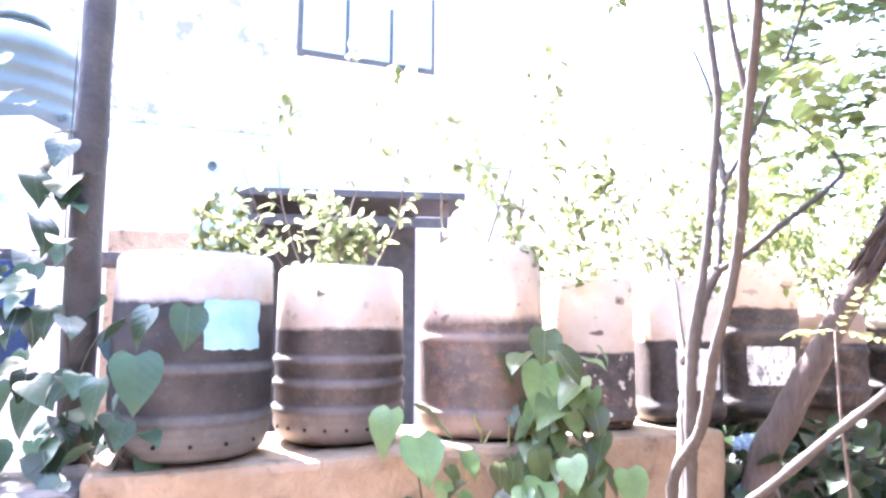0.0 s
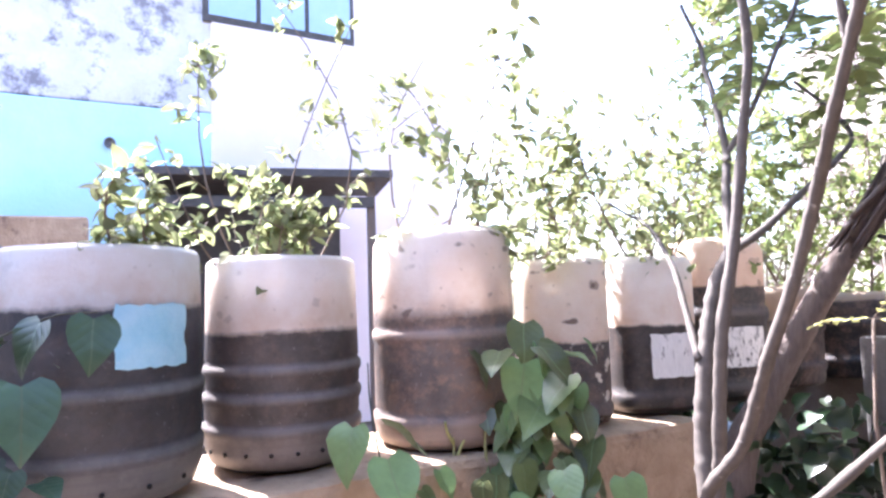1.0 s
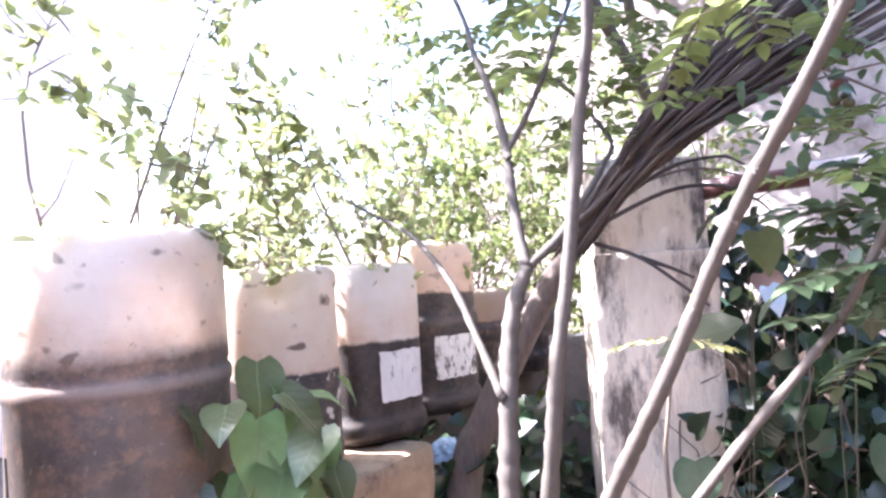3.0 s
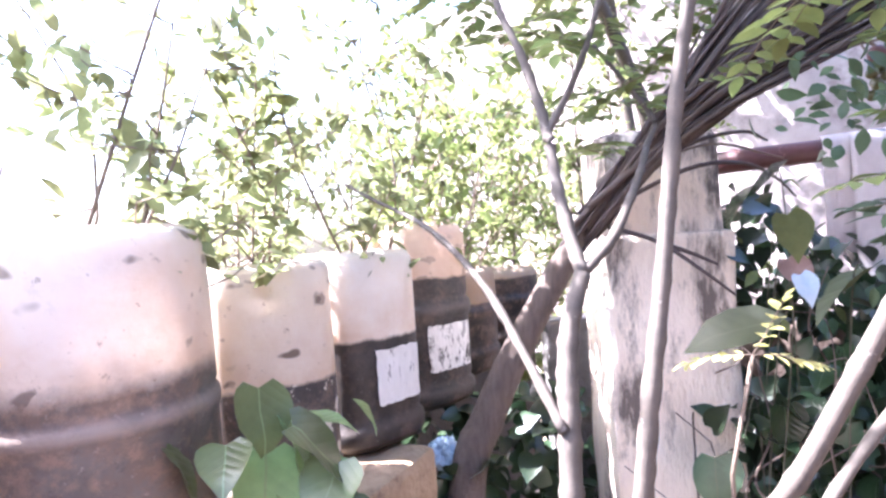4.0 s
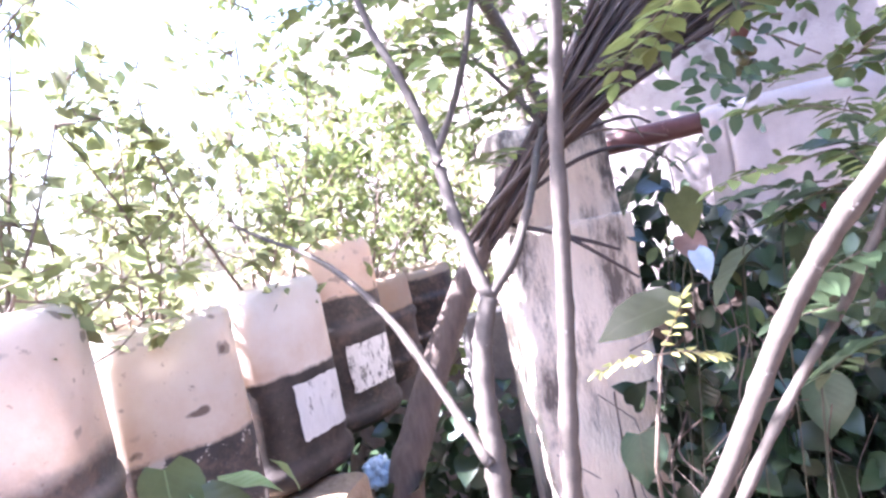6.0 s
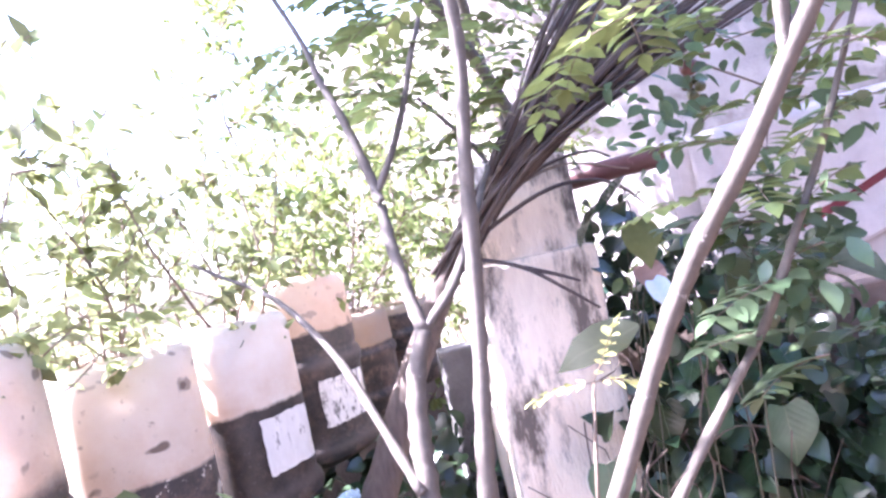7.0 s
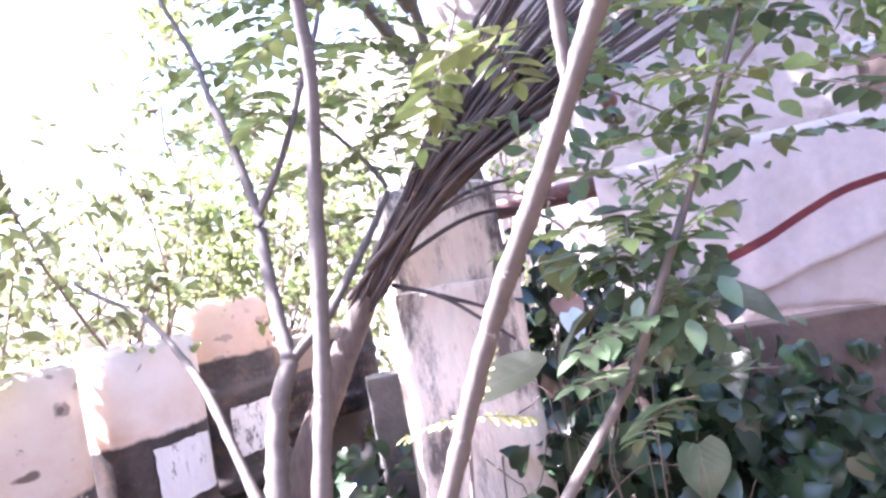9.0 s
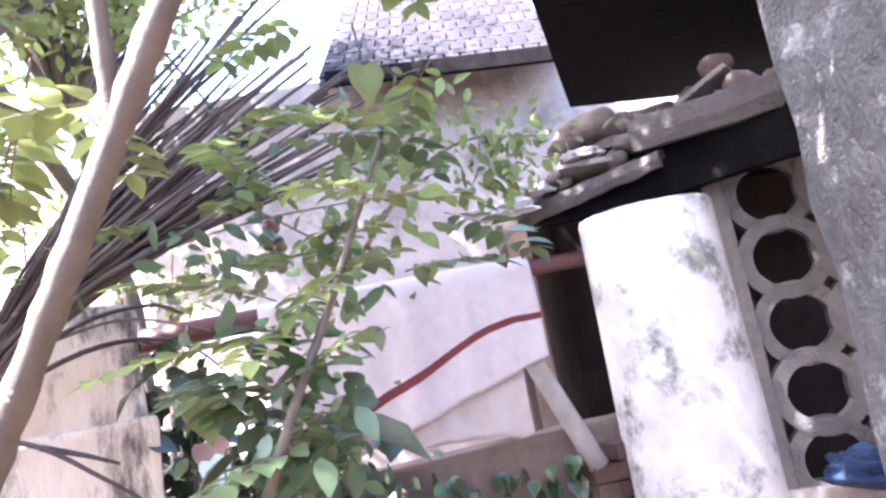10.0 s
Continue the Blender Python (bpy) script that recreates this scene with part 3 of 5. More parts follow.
def patch(name, t, r, a0, a1, z0, z1, material, label, lift=0.005, plan=None, ragged=0.008, seed=0):
    """A label that follows a drum's side, with torn edges. plan: (x0, x1, half depth, power) for a squared plan of half width r."""
    rng = random.Random(seed)
    nu, nv = 12, 8
    verts, faces = [], []
    for j in range(nv + 1):
        for i in range(nu + 1):
            u, v = i / nu, j / nv
            edge = (i in (0, nu)) or (j in (0, nv))
            du, dv = (rng.uniform(-1, 1) * ragged, rng.uniform(-1, 1) * ragged) if edge else (0, 0)
            z = z0 + (z1 - z0) * v + dv
            lf = lift + 0.003 * rng.random()
            if plan:
                x = plan[0] + (plan[1] - plan[0]) * u + du
                verts.append((x, -plan[2] * max(0.02, 1 - abs(x / r) ** plan[3]) ** (1 / plan[3]) - lf, z))
            else:
                a = radians(a0 + (a1 - a0) * u) + du / r
                verts.append(((r + lf) * math.cos(a), (r + lf) * math.sin(a), z))
    for j in range(nv):
        for i in range(nu):
            a = j * (nu + 1) + i
            faces.append((a, a + 1, a + nu + 2, a + nu + 1))
    return part(name, mesh_of(name, verts, faces, material, True), t, label)


CREAM = (0.74, 0.66, 0.56)
G = "planter drums along the wall"
d1 = drum("drum", "wide cream drum painted black below with torn blue label", -0.79, 2.16, 0.255, 0.645, [0.127, 0.281], drum_mat("drum one", 0.495, (0.74, 0.72, 0.69), (0.034, 0.036, 0.043), 0.1, lit_dusty=(0.02, 0.045, 0.07, 0.095, 0.127, 0.281), lit_dust=(0.17, 0.165, 0.16), leaf_shade_marks=0.3, soft=0.008), G, holes=7, seed=1, taper=0.006, shoulder=0.014, rib_d=0.007, rib_h=0.016, foot=0.055, wobble=0.012)
patch("sticker", d1, 0.255, -62, -20, 0.345, 0.50, M_bluelabel, "torn light blue paper label", ragged=0.004, seed=2)
d2 = drum("drum", "cream drum with three ribs painted dark below", -0.357, 2.482, 0.24, 0.632, [0.119, 0.211, 0.294], drum_mat("drum two", 0.41, (0.80, 0.74, 0.68), (0.048, 0.043, 0.043), 0.22, lit_dusty=(0.02, 0.04, 0.065, 0.09, 0.119, 0.211, 0.294), lit_dust=(0.19, 0.163, 0.147), leaf_shade_marks=0.3, soft=0.009), G, holes=9, seed=2, taper=0.006, shoulder=0.014, rib_h=0.014, rib_d=0.008, foot=0.045, wobble=0.012)
d3 = drum("drum", "tall cream drum with rusty brown lower half", 0.184, 2.667, 0.252, 0.73, [0.09, 0.37], drum_mat("drum three", 0.447, (0.79, 0.70, 0.61), (0.112, 0.095, 0.087), 0.9, trans=0.2, lit_dusty=(0.012, 0.03, 0.05, 0.068, 0.09, 0.37), lit_dust=(0.3, 0.225, 0.18), leaf_shade_marks=0.8, soft=0.02, wave=0.014), G, seed=3, taper=0.008, shoulder=0.04, soil=0.62, rib_d=0.007, rib_h=0.017, foot=0.035, wobble=0.01)
c3 = drum("jerrycan", "squarish cream can with flaking black paint below", 0.675, 2.875, 0.178, 0.628, [0.06], drum_mat("can three", 0.312, (0.77, 0.69, 0.59), (0.05, 0.045, 0.046), 0.5, chips=0.07, trans=0.22, leaf_shade_marks=1.0), G, sx=1.0, sy=0.9, power=3.2, turn=-12, seed=4, rib_d=0.006, shoulder=0.02, wobble=0.018)
c4 = drum("jerrycan", "cream can painted black below with white label", 1.085, 3.035, 0.182, 0.636, [0.062], drum_mat("can four", 0.36, (0.80, 0.74, 0.67), (0.027, 0.023, 0.022), 0.2, lit_dusty=(0.075,), lit_dust=(0.085, 0.065, 0.055)), G, sx=1.0, sy=0.9, power=3.4, turn=8, seed=5, rib_d=0.012, rib_h=0.026, shoulder=0.03, wobble=0.016)
patch("sticker", c4, 0.182, 0, 0, 0.15, 0.325, M_label_white, "peeling white paper label", plan=(-0.075, 0.125, 0.166, 3.4), ragged=0.003, seed=6)
c5 = drum("jerrycan", "orange-stained can painted black below with scratched label", 1.525, 3.27, 0.205, 0.73, [0.06, 0.385], drum_mat("can five", 0.51, (0.74, 0.60, 0.49), (0.02, 0.018, 0.019), 0.3, lit_dusty=(0.06, 0.385), lit_dust=(0.08, 0.065, 0.06), leaf_shade_marks=0.7), G, sx=1.0, sy=0.95, power=2.8, turn=5, seed=6, rib_d=0.012, rib_h=0.026, shoulder=0.055, wobble=0.016)
patch("sticker", c5, 0.205, 0, 0, 0.155, 0.331, M_label, "scratched pale paper label", plan=(-0.115, 0.11, 0.199, 2.8), ragged=0.003, seed=8)
d6 = drum("drum", "weathered brown and black drum under the bushes", 2.02, 3.62, 0.24, 0.50, [0.1, 0.3], drum_mat("drum six", 0.34, (0.42, 0.34, 0.27), (0.024, 0.02, 0.02), 0.6), G, seed=7)
d7 = drum("drum", "black weathered drum partly hidden by leaves", 2.55, 3.80, 0.24, 0.46, [0.1, 0.3], drum_mat("drum seven", 0.42, (0.42, 0.36, 0.3), (0.02, 0.018, 0.02), 0.5), G, seed=8)

# ---- pillar, pipe, parapet, veranda ----
PIL = (1.93, 2.365)
PIL_ANGLE = -40.0
pl = thing("wall_pillar", "mouldy whitewashed concrete pillar with stains", "pillar", pose(*PIL, 0, 0, 0, PIL_ANGLE) @ pose(0.02, 0.17, 0), kind="structure")
part("shaft", box("shaft", (0.46, 0.34, 1.765), M_pillar, 0.022, 10, 0.010, 4), pl)
part("cap", box("cap", (0.43, 0.30, 0.43), M_pillar, 0.05, 6, 0.016, 5, at=(0.008, 0.015, 1.70)), pl)

PIPE0, PIPE1 = Vector((2.42, 2.50, 2.02)), Vector((3.30, 0.78, 2.08))
rail = thing("pipe_rail", "maroon painted pipe rail between pillar and column", "pipe")
part("pipe", tube("pipe", [PIPE0, PIPE0.lerp(PIPE1, .5), PIPE1], 0.046, 0.036, M_pipe, 16, 4), rail)

pd = (PIPE1 - PIPE0).to_2d().normalized()
PAR_ANGLE = math.degrees(math.atan2(pd.y, pd.x))


def by_pipe(s, off, z):
    """s metres along the rail from the pillar, off metres towards the house."""
    n = Vector((-pd.y, pd.x))
    p = PIPE0.to_2d() + pd * s + n * off
    return Vector((p.x, p.y, z))


_p = by_pipe(1.0, 0.14, 0)
par = new("wall_parapet", box("wall_parapet", (2.3, 0.14, 1.36), M_parapet, 0.02, 10, 0.008, 8))
par.matrix_basis = pose(_p.x, _p.y, 0, 0, 0, PAR_ANGLE)
tagged(par, "brown rendered veranda parapet with creeper", "wall", kind="structure")


def cloth_at(u, v, s0, s1, drop, off, seed, amp, slant):
    """A place on a cloth laid over the rail: u along the rail, v from its back hem over the top and down."""
    L = (PIPE1 - PIPE0).to_2d().length
    s = s0 + (s1 - s0) * u
    base = PIPE0.lerp(PIPE1, s / L)
    dr = drop + slant * (u - 0.5) + 0.02 * noise.noise(Vector((u * 5, seed, 0)))
    fold = (0.6 + 0.4 * math.sin(u * 30 + seed + 2.6 * noise.noise(Vector((u * 4, v, seed))))) * amp * min(1, max(0, v - 0.1) * 2.5)
    r = 0.054
    if v < 0.16:
        a = math.pi * (1 - v / 0.16)
        o, z = r * math.cos(a), base.z + r * math.sin(a)
    else:
        o, z = r, base.z - (v - 0.16) / 0.84 * dr
    return by_pipe(s, -(o + fold + off * v), z)


def hanging(name, s0, s1, drop, off, material, seed, amp=0.012, slant=0.0):
    nu, nv = 60, 30
    verts = [cloth_at(i / nu, j / nv, s0, s1, drop, off, seed, amp, slant) for j in range(nv + 1) for i in range(nu + 1)]
    faces = [(j * (nu + 1) + i, j * (nu + 1) + i + 1, (j + 1) * (nu + 1) + i + 1, (j + 1) * (nu + 1) + i) for j in range(nv) for i in range(nu)]
    return mesh_of(name, verts, faces, material, True)


tw = thing("towel", "white cotton towel with dark red stripe on the rail", "towel")
TOWEL = (0.55, 1.595, 0.51, 0.0, 1, 0.03, -0.26)
_t = part("cloth", hanging("cloth", *TOWEL[:4], M_towel, *TOWEL[4:]), tw)
_t.modifiers.new("thick", "SOLIDIFY").thickness = 0.005


def stripe_mesh():
    n, verts, faces = 60, [], []
    for i in range(n + 1):
        u = 0.22 + 0.78 * i / n
        vc = float(np.interp(u, (0.2, 0.3, 0.41, 0.5, 0.61, 0.7, 0.78, 0.88, 1.0), (0.80, 0.775, 0.735, 0.70, 0.655, 0.605, 0.582, 0.585, 0.62)))
        for dv in (-0.03, 0.03):
            p = cloth_at(u, vc + dv, *TOWEL)
            q = by_pipe(0, -0.006, 0) - by_pipe(0, 0, 0)
            verts.append(p + q)
    for i in range(n):
        faces.append((2 * i, 2 * i + 2, 2 * i + 3, 2 * i + 1))
    return mesh_of("stripe", verts, faces, M_stripe, True)


part("stripe", stripe_mesh(), tw, "dark red woven stripe")
tw2 = thing("cloth", "long beige cloth hanging behind the towel on the rail", "cloth")
_t = part("drape", hanging("drape", 0.96, 1.475, 0.645, -0.02, M_cloth2, 5, 0.004, 0.06), tw2)
_t.modifiers.new("thick", "SOLIDIFY").thickness = 0.005
tw3 = thing("cloth", "short grey-white cloth hanging on the rail by the pillar", "cloth")
_t = part("drape", hanging("drape", 0.46, 0.585, 0.40, -0.02, M_towel, 9, 0.0015), tw3)
_t.modifiers.new("thick", "SOLIDIFY").thickness = 0.005

col = thing("column", "round whitewashed veranda column with chipped paint", "column", pose(3.23, 0.53, 0), kind="structure")
part("shaft", ring_mesh("shaft", [(0.295, 0), (0.297, 0.6), (0.295, 1.2), (0.291, 1.8), (0.286, 2.205), (0.276, 2.222), (0.1, 2.23)], M_column, 48, wobble=0.018, seed=3), col)

# eave: black beam, rafters' edge and a row of clay tiles on it
ev = thing("eave", "shade-black eave beam carrying broken clay tiles", "roof", kind="structure")


def beam_between(name, a, b, w, h, material):
    d = b - a
    me = box(name, (d.length, w, h), material, 0.008, 0)
    ang = math.degrees(math.atan2(d.y, d.x))
    pitch = -math.degrees(math.atan2(d.z, d.to_2d().length))
    m = Matrix.Translation((a + b) / 2) @ pose(0, 0, 0, 0, 0, ang) @ pose(0, 0, 0, 0, pitch, 0)
    return me, m


_b = bmesh.new()
_q = []
for p, h in ((Vector((3.24, 0.98, 2.255)), 0.10), (Vector((3.10, 0.45, 2.25)), 0.20), (Vector((2.80, -0.02, 2.26)), 0.28), (Vector((2.7, -0.9, 2.28)), 0.3)):
    _q.append([_b.verts.new(p + Vector(o)) for o in ((0, 0, 0), (0, 0, h), (0.14, 0.03, h), (0.14, 0.03, 0))])
for a, c in zip(_q[:-1], _q[1:]):
    for k in range(4):
        _b.faces.new((a[k], a[(k + 1) % 4], c[(k + 1) % 4], c[k]))
_b.faces.new(_q[0][::-1])
_b.faces.new(_q[-1])
bmesh.ops.recalc_face_normals(_b, faces=_b.faces[:])
part("beam", finish(_b, "beam", M_shade_black), ev)
part("roof_deck", slab("roof_deck", [(3.36, 0.82), (2.95, -1.2), (5.2, -1.4), (5.2, 0.9)], 2.50, 2.56, M_shade_black), ev, "added dark boards under the tiles")


def fascia(a, b, h0, h1, z_thick, seed):
    """A weathered board along the eave from a to b (its lower edge), h0 and h1 high at its ends, with a chipped upper edge."""
    bm = bmesh.new()
    d = (b - a)
    nrm = Vector((d.y, -d.x, 0)).normalized()
    if nrm.x > 0:
        nrm = -nrm
    k, rows = 26, []
    for i in range(k + 1):
        t = i / k
        p = a.lerp(b, t)
        h = h0 + (h1 - h0) * t + 0.012 * noise.noise(Vector((t * 9, seed, 0))) + 0.006 * noise.noise(Vector((t * 30, seed, 3)))
        lo = 0.008 * noise.noise(Vector((t * 8, seed, 7)))
        rows.append([bm.verts.new(p + nrm * o + Vector((0, 0, z))) for o, z in ((0, lo), (z_thick, lo), (z_thick + 0.012, lo + 0.4 * h), (z_thick, h - 0.006), (z_thick - 0.008, h), (-0.1, h + 0.02), (-0.1, h - 0.02), (0, h - 0.025))])
    for u, w in zip(rows[:-1], rows[1:]):
        for q in range(8):
            bm.faces.new((u[q], u[(q + 1) % 8], w[(q + 1) % 8], w[q]))
    bm.faces.new(rows[0][::-1])
    bm.faces.new(rows[-1])
    bmesh.ops.recalc_face_normals(bm, faces=bm.faces[:])
    return finish(bm, "fascia_board", M_fascia)


part("fascia_board", fascia(Vector((3.275, 1.06, 2.262)), Vector((3.01, 0.44, 2.352)), 0.085, 0.07, 0.03, 2), ev, "weathered grey eave board")
part("fascia_board", fascia(Vector((3.045, 0.53, 2.44)), Vector((2.66, -0.6, 2.43)), 0.13, 0.15, 0.045, 5), ev, "weathered grey eave board")


def stone_mesh(name, r, seed, material):
    bm = bmesh.new()
    bmesh.ops.create_icosphere(bm, subdivisions=2, radius=1)
    for v in bm.verts:
        k = 1 + 0.4 * noise.noise(v.co * 1.4 + Vector((seed * 3.1, 0, 0))) + 0.12 * noise.noise(v.co * 4 + Vector((seed, 2, 0)))
        v.co = Vector((v.co.x * r * k, v.co.y * r * 1.3 * k, v.co.z * r * 0.7 * k))
    return finish(bm, name, material, True)


rr = random.Random(5)
_stones = [stone_mesh("rubble_stone", 0.06, i, M_tile if i % 3 else M_rubble) for i in range(5)]
for i in range(46):
    t = rr.random()
    e = Vector((3.30, 1.02, 2.36)).lerp(Vector((2.78, -0.25, 2.60)), t)
    if 0.2 < t < 0.42:
        e.z -= 0.03
    p = e + Vector((rr.uniform(0.0, 0.42), 0.05, 0)) + Vector((0, 0, rr.uniform(-0.02, 0.05)))
    part("rubble_stone", _stones[i % 5], ev, m=Matrix.Translation(p) @ pose(0, 0, 0, rr.uniform(-40, 40), rr.uniform(-40, 40), rr.uniform(0, 180)) @ Matrix.Scale(rr.uniform(0.35, 1.15), 4))
for i in range(16):
    p = Vector((rr.uniform(3.45, 3.85), rr.uniform(0.1, 0.75), rr.uniform(2.60, 2.74)))
    part("rubble_stone", _stones[(1, 2, 4)[i % 3]], ev, m=Matrix.Translation(p) @ pose(0, 0, 0, rr.uniform(-40, 40), rr.uniform(-40, 40), rr.uniform(0, 180)) @ Matrix.Scale(rr.uniform(1.3, 2.3), 4))
_slabm = box("broken_slab", (0.24, 0.16, 0.025), M_rubble, 0.006, 3, 0.008, 4)
for p, a in (((3.16, 0.72, 2.43), (14, -8, 70)), ((3.24, 0.55, 2.50), (-12, 10, 40)), ((3.02, 0.2, 2.61), (10, 20, 60))):
    part("broken_slab", _slabm, ev, m=pose(*p, *a))

# ring-block screen wall beside the column
scr = thing("screen_wall", "pale cement screen wall of ring blocks", "screen wall", pose(3.1, -0.35, 1.02, 0, 0, 82), kind="structure")


def ring_block():
    bm = bmesh.new()
    D, n = 0.075, 36
    loop = []
    for i in range(n):
        a = 2 * math.pi * i / n
        c, s = math.cos(a), math.sin(a)
        loop.append([bm.verts.new((r * c, y, r * s)) for r, y in ((0.114, -D / 2 + 0.007), (0.121, -D / 2), (0.164, -D / 2), (0.171, -D / 2 + 0.007), (0.171, D / 2), (0.114, D / 2))])
    for i in range(n):
        for k in range(6):
            bm.faces.new((loop[i][k], loop[i][(k + 1) % 6], loop[(i + 1) % n][(k + 1) % 6], loop[(i + 1) % n][k]))
    bmesh.ops.recalc_face_normals(bm, faces=bm.faces[:])
    return finish(bm, "block", M_breeze_shade)


_rb = ring_block()
for i in range(5):
    for j in range(5):
        part("block", _rb, scr, m=pose(-0.68 + 0.27 * i, 0.005 * ((i + j) % 2) + 0.01 * (j % 2), 0.078 + 0.27 * j))
part("frame_post", box("frame_post", (0.085, 0.13, 1.32), M_post, 0.008, 6, 0.006, 4, at=(0.60, 0, 0)), scr, "brownish cement end post of the screen")
_me = box("wall_veranda_low", (1.9, 0.14, 1.02), M_grey, 0.01, 4, 0.004)
tagged(new("wall_veranda_low", _me), "grey cement wall below the screen", "wall", kind="structure").matrix_basis = pose(3.1, -0.35, 0, 0, 0, 82)

gp = thing("near_pillar", "rough grey weathered concrete pillar", "pillar", pose(1.98, -0.10, 0, 0, 0, 10), kind="structure")
part("shaft", box("shaft", (0.5, 0.62, 3.4), M_rough, 0.03, 16, 0.02, 9), gp)

# sloping underside of the veranda roof, added and near black to keep the inside dark
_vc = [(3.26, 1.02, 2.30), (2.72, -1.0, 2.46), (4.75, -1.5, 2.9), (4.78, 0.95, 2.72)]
_me = mesh_of("ceiling_veranda", [(x, y, z + dz) for dz in (-0.03, 0.03) for x, y, z in _vc], [(3, 2, 1, 0), (4, 5, 6, 7), (0, 1, 5, 4), (1, 2, 6, 5), (2, 3, 7, 6), (3, 0, 4, 7)], M_shade_black)
tagged(new("ceiling_veranda", _me), "added shade-black boards under the veranda roof", "ceiling", kind="structure")

# the house behind: veranda back wall, roof plane with tiles, dark soffit
hw = new("wall_house", box("wall_house", (7.6, 0.2, 4.1), M_grey, 0.01, 8, 0.01, 12))
hw.matrix_basis = pose(5.14, 2.98, 0, 0, 0, 100)
tagged(hw, "grey cement house wall in shade", "wall", kind="structure")
rf = thing("roof", "grey tiled house roof with dark eave board", "roof", kind="structure")
_rt = box("tile", (0.104, 0.30, 0.022), M_slate, 0.004)
rr = random.Random(8)
RA, RB = Vector((4.86, 2.35, 4.02)), Vector((5.1, 0.55, 3.86))
rdir = (RB - RA).normalized()
rup = Vector((0.75, 0.1, 0.62)).normalized()
rn = rdir.cross(rup).normalized()
if rn.z < 0:
    rn = -rn
RM = Matrix((rdir, rup, rn)).transposed().to_4x4()
for j in range(15):
    for i in range(15):
        p = RA + rdir * (0.121 * (i + 0.5 * (j % 2))) + rup * 0.2 * j + rn * 0.012 * (j % 2)
        part("tile", _rt, rf, m=Matrix.Translation(p) @ RM @ pose(0, 0, 0, 2.5, rr.uniform(-1, 1), 0))
# unseen solid deck added to stop sun leaking through the tile gaps
_dk = [RA + rdir * a + rup * b - rn * c for c in (0.03, 0.07) for a, b in ((-0.06, -0.16), (1.86, -0.16), (1.86, 2.95), (-0.06, 2.95))]
part("deck", mesh_of("deck", _dk, [(3, 2, 1, 0), (4, 5, 6, 7), (0, 1, 5, 4), (1, 2, 6, 5), (2, 3, 7, 6), (3, 0, 4, 7)], M_darkwood), rf, "added dark boards under the tiles")
_me, _m = beam_between("eave_board", RA - rup * 0.2, RB - rup * 0.2, 0.05, 0.12, M_shade_black)
part("eave_board", _me, rf, m=_m @ pose(0, 0, -0.06))
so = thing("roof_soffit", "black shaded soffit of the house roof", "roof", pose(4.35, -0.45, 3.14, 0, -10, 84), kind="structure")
part("boards", box("boards", (2.3, 2.3, 0.2), M_shade_black, 0.01, at=(0, 0.6, 0)), so)

# unseen house wall, porch roof and side wall at the camera's back, added to cut skylight
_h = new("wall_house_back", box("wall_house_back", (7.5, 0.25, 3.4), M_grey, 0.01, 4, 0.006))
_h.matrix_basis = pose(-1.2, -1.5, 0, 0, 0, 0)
tagged(_h, "unseen grey cement wall of the house behind the yard", "wall", kind="structure")
_h = new("porch_roof", slab("porch_roof", [(-4.8, -1.6), (2.3, -1.6), (2.3, -0.15), (-4.8, -0.15)], 2.95, 3.05, M_shade_black))
tagged(_h, "unseen dark porch roof along the house wall", "roof", kind="structure")
_h = new("wall_house_side", box("wall_house_side", (0.25, 4.5, 3.0), M_grey, 0.01, 4, 0.006))
_h.matrix_basis = pose(-4.4, 0.6, 0, 0, 0, 0)
tagged(_h, "unseen grey cement wall closing the yard's far side", "wall", kind="structure")

# three walls added to box in the veranda and keep daylight out
_h = new("wall_room_back", box("wall_room_back", (0.15, 3.0, 2.5), M_shade_brown, 0.01, 4, 0.006))
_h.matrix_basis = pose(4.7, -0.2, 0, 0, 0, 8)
tagged(_h, "added shade-dark wall at the back of the veranda", "wall", kind="structure")
_h = new("wall_room_end", box("wall_room_end", (2.1, 0.15, 2.7), M_shade_brown, 0.01, 4, 0.006))
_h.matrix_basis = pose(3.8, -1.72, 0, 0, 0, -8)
tagged(_h, "added shade-dark wall closing the veranda's end", "wall", kind="structure")
_h = new("wall_room_side", box("wall_room_side", (1.35, 0.12, 2.5), M_parapet, 0.01, 4, 0.006))
_h.matrix_basis = pose(4.3, 1.02, 0, 0, 0, -8)
tagged(_h, "added dark brown side wall of the veranda", "wall", kind="structure")

# leaning stick and enamel basin
st = thing("stick", "pale grey round stick leaning on the bricks below the rail", "stick")
part("pole", tube("pole", [(3.125, 1.14, 1.72), (3.15, 1.04, 1.46), (3.175, 0.94, 1.20)], 0.043, 0.046, M_stick, 12, 3), st)
bs = thing("basin", "worn shade-greyed white enamel basin", "basin", pose(2.97, 0.98, 0.84, -10, -10, 0))
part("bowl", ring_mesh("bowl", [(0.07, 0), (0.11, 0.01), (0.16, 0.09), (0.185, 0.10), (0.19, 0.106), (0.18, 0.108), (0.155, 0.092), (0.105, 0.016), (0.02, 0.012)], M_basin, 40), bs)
bst = thing("block_stack", "cement block under the basin", "block", pose(2.97, 0.98, 0))
part("block", box("block", (0.2, 0.2, 0.83), M_post, 0.012, 4, 0.006), bst)
bk = thing("brick_pier", "broken red-brown brick pier beside the column", "brick pier", pose(3.225, 0.905, 0, 0, 0, PAR_ANGLE), kind="structure")
part("core", box("core", (0.2, 0.13, 0.98), M_parapet, 0.012, 4, 0.008, 3), bk)
_bkm = [box("brick", (w, 0.14, 0.068), M_brickred, 0.006, 1, 0.004, i) for i, w in enumerate((0.2, 0.095, 0.1))]
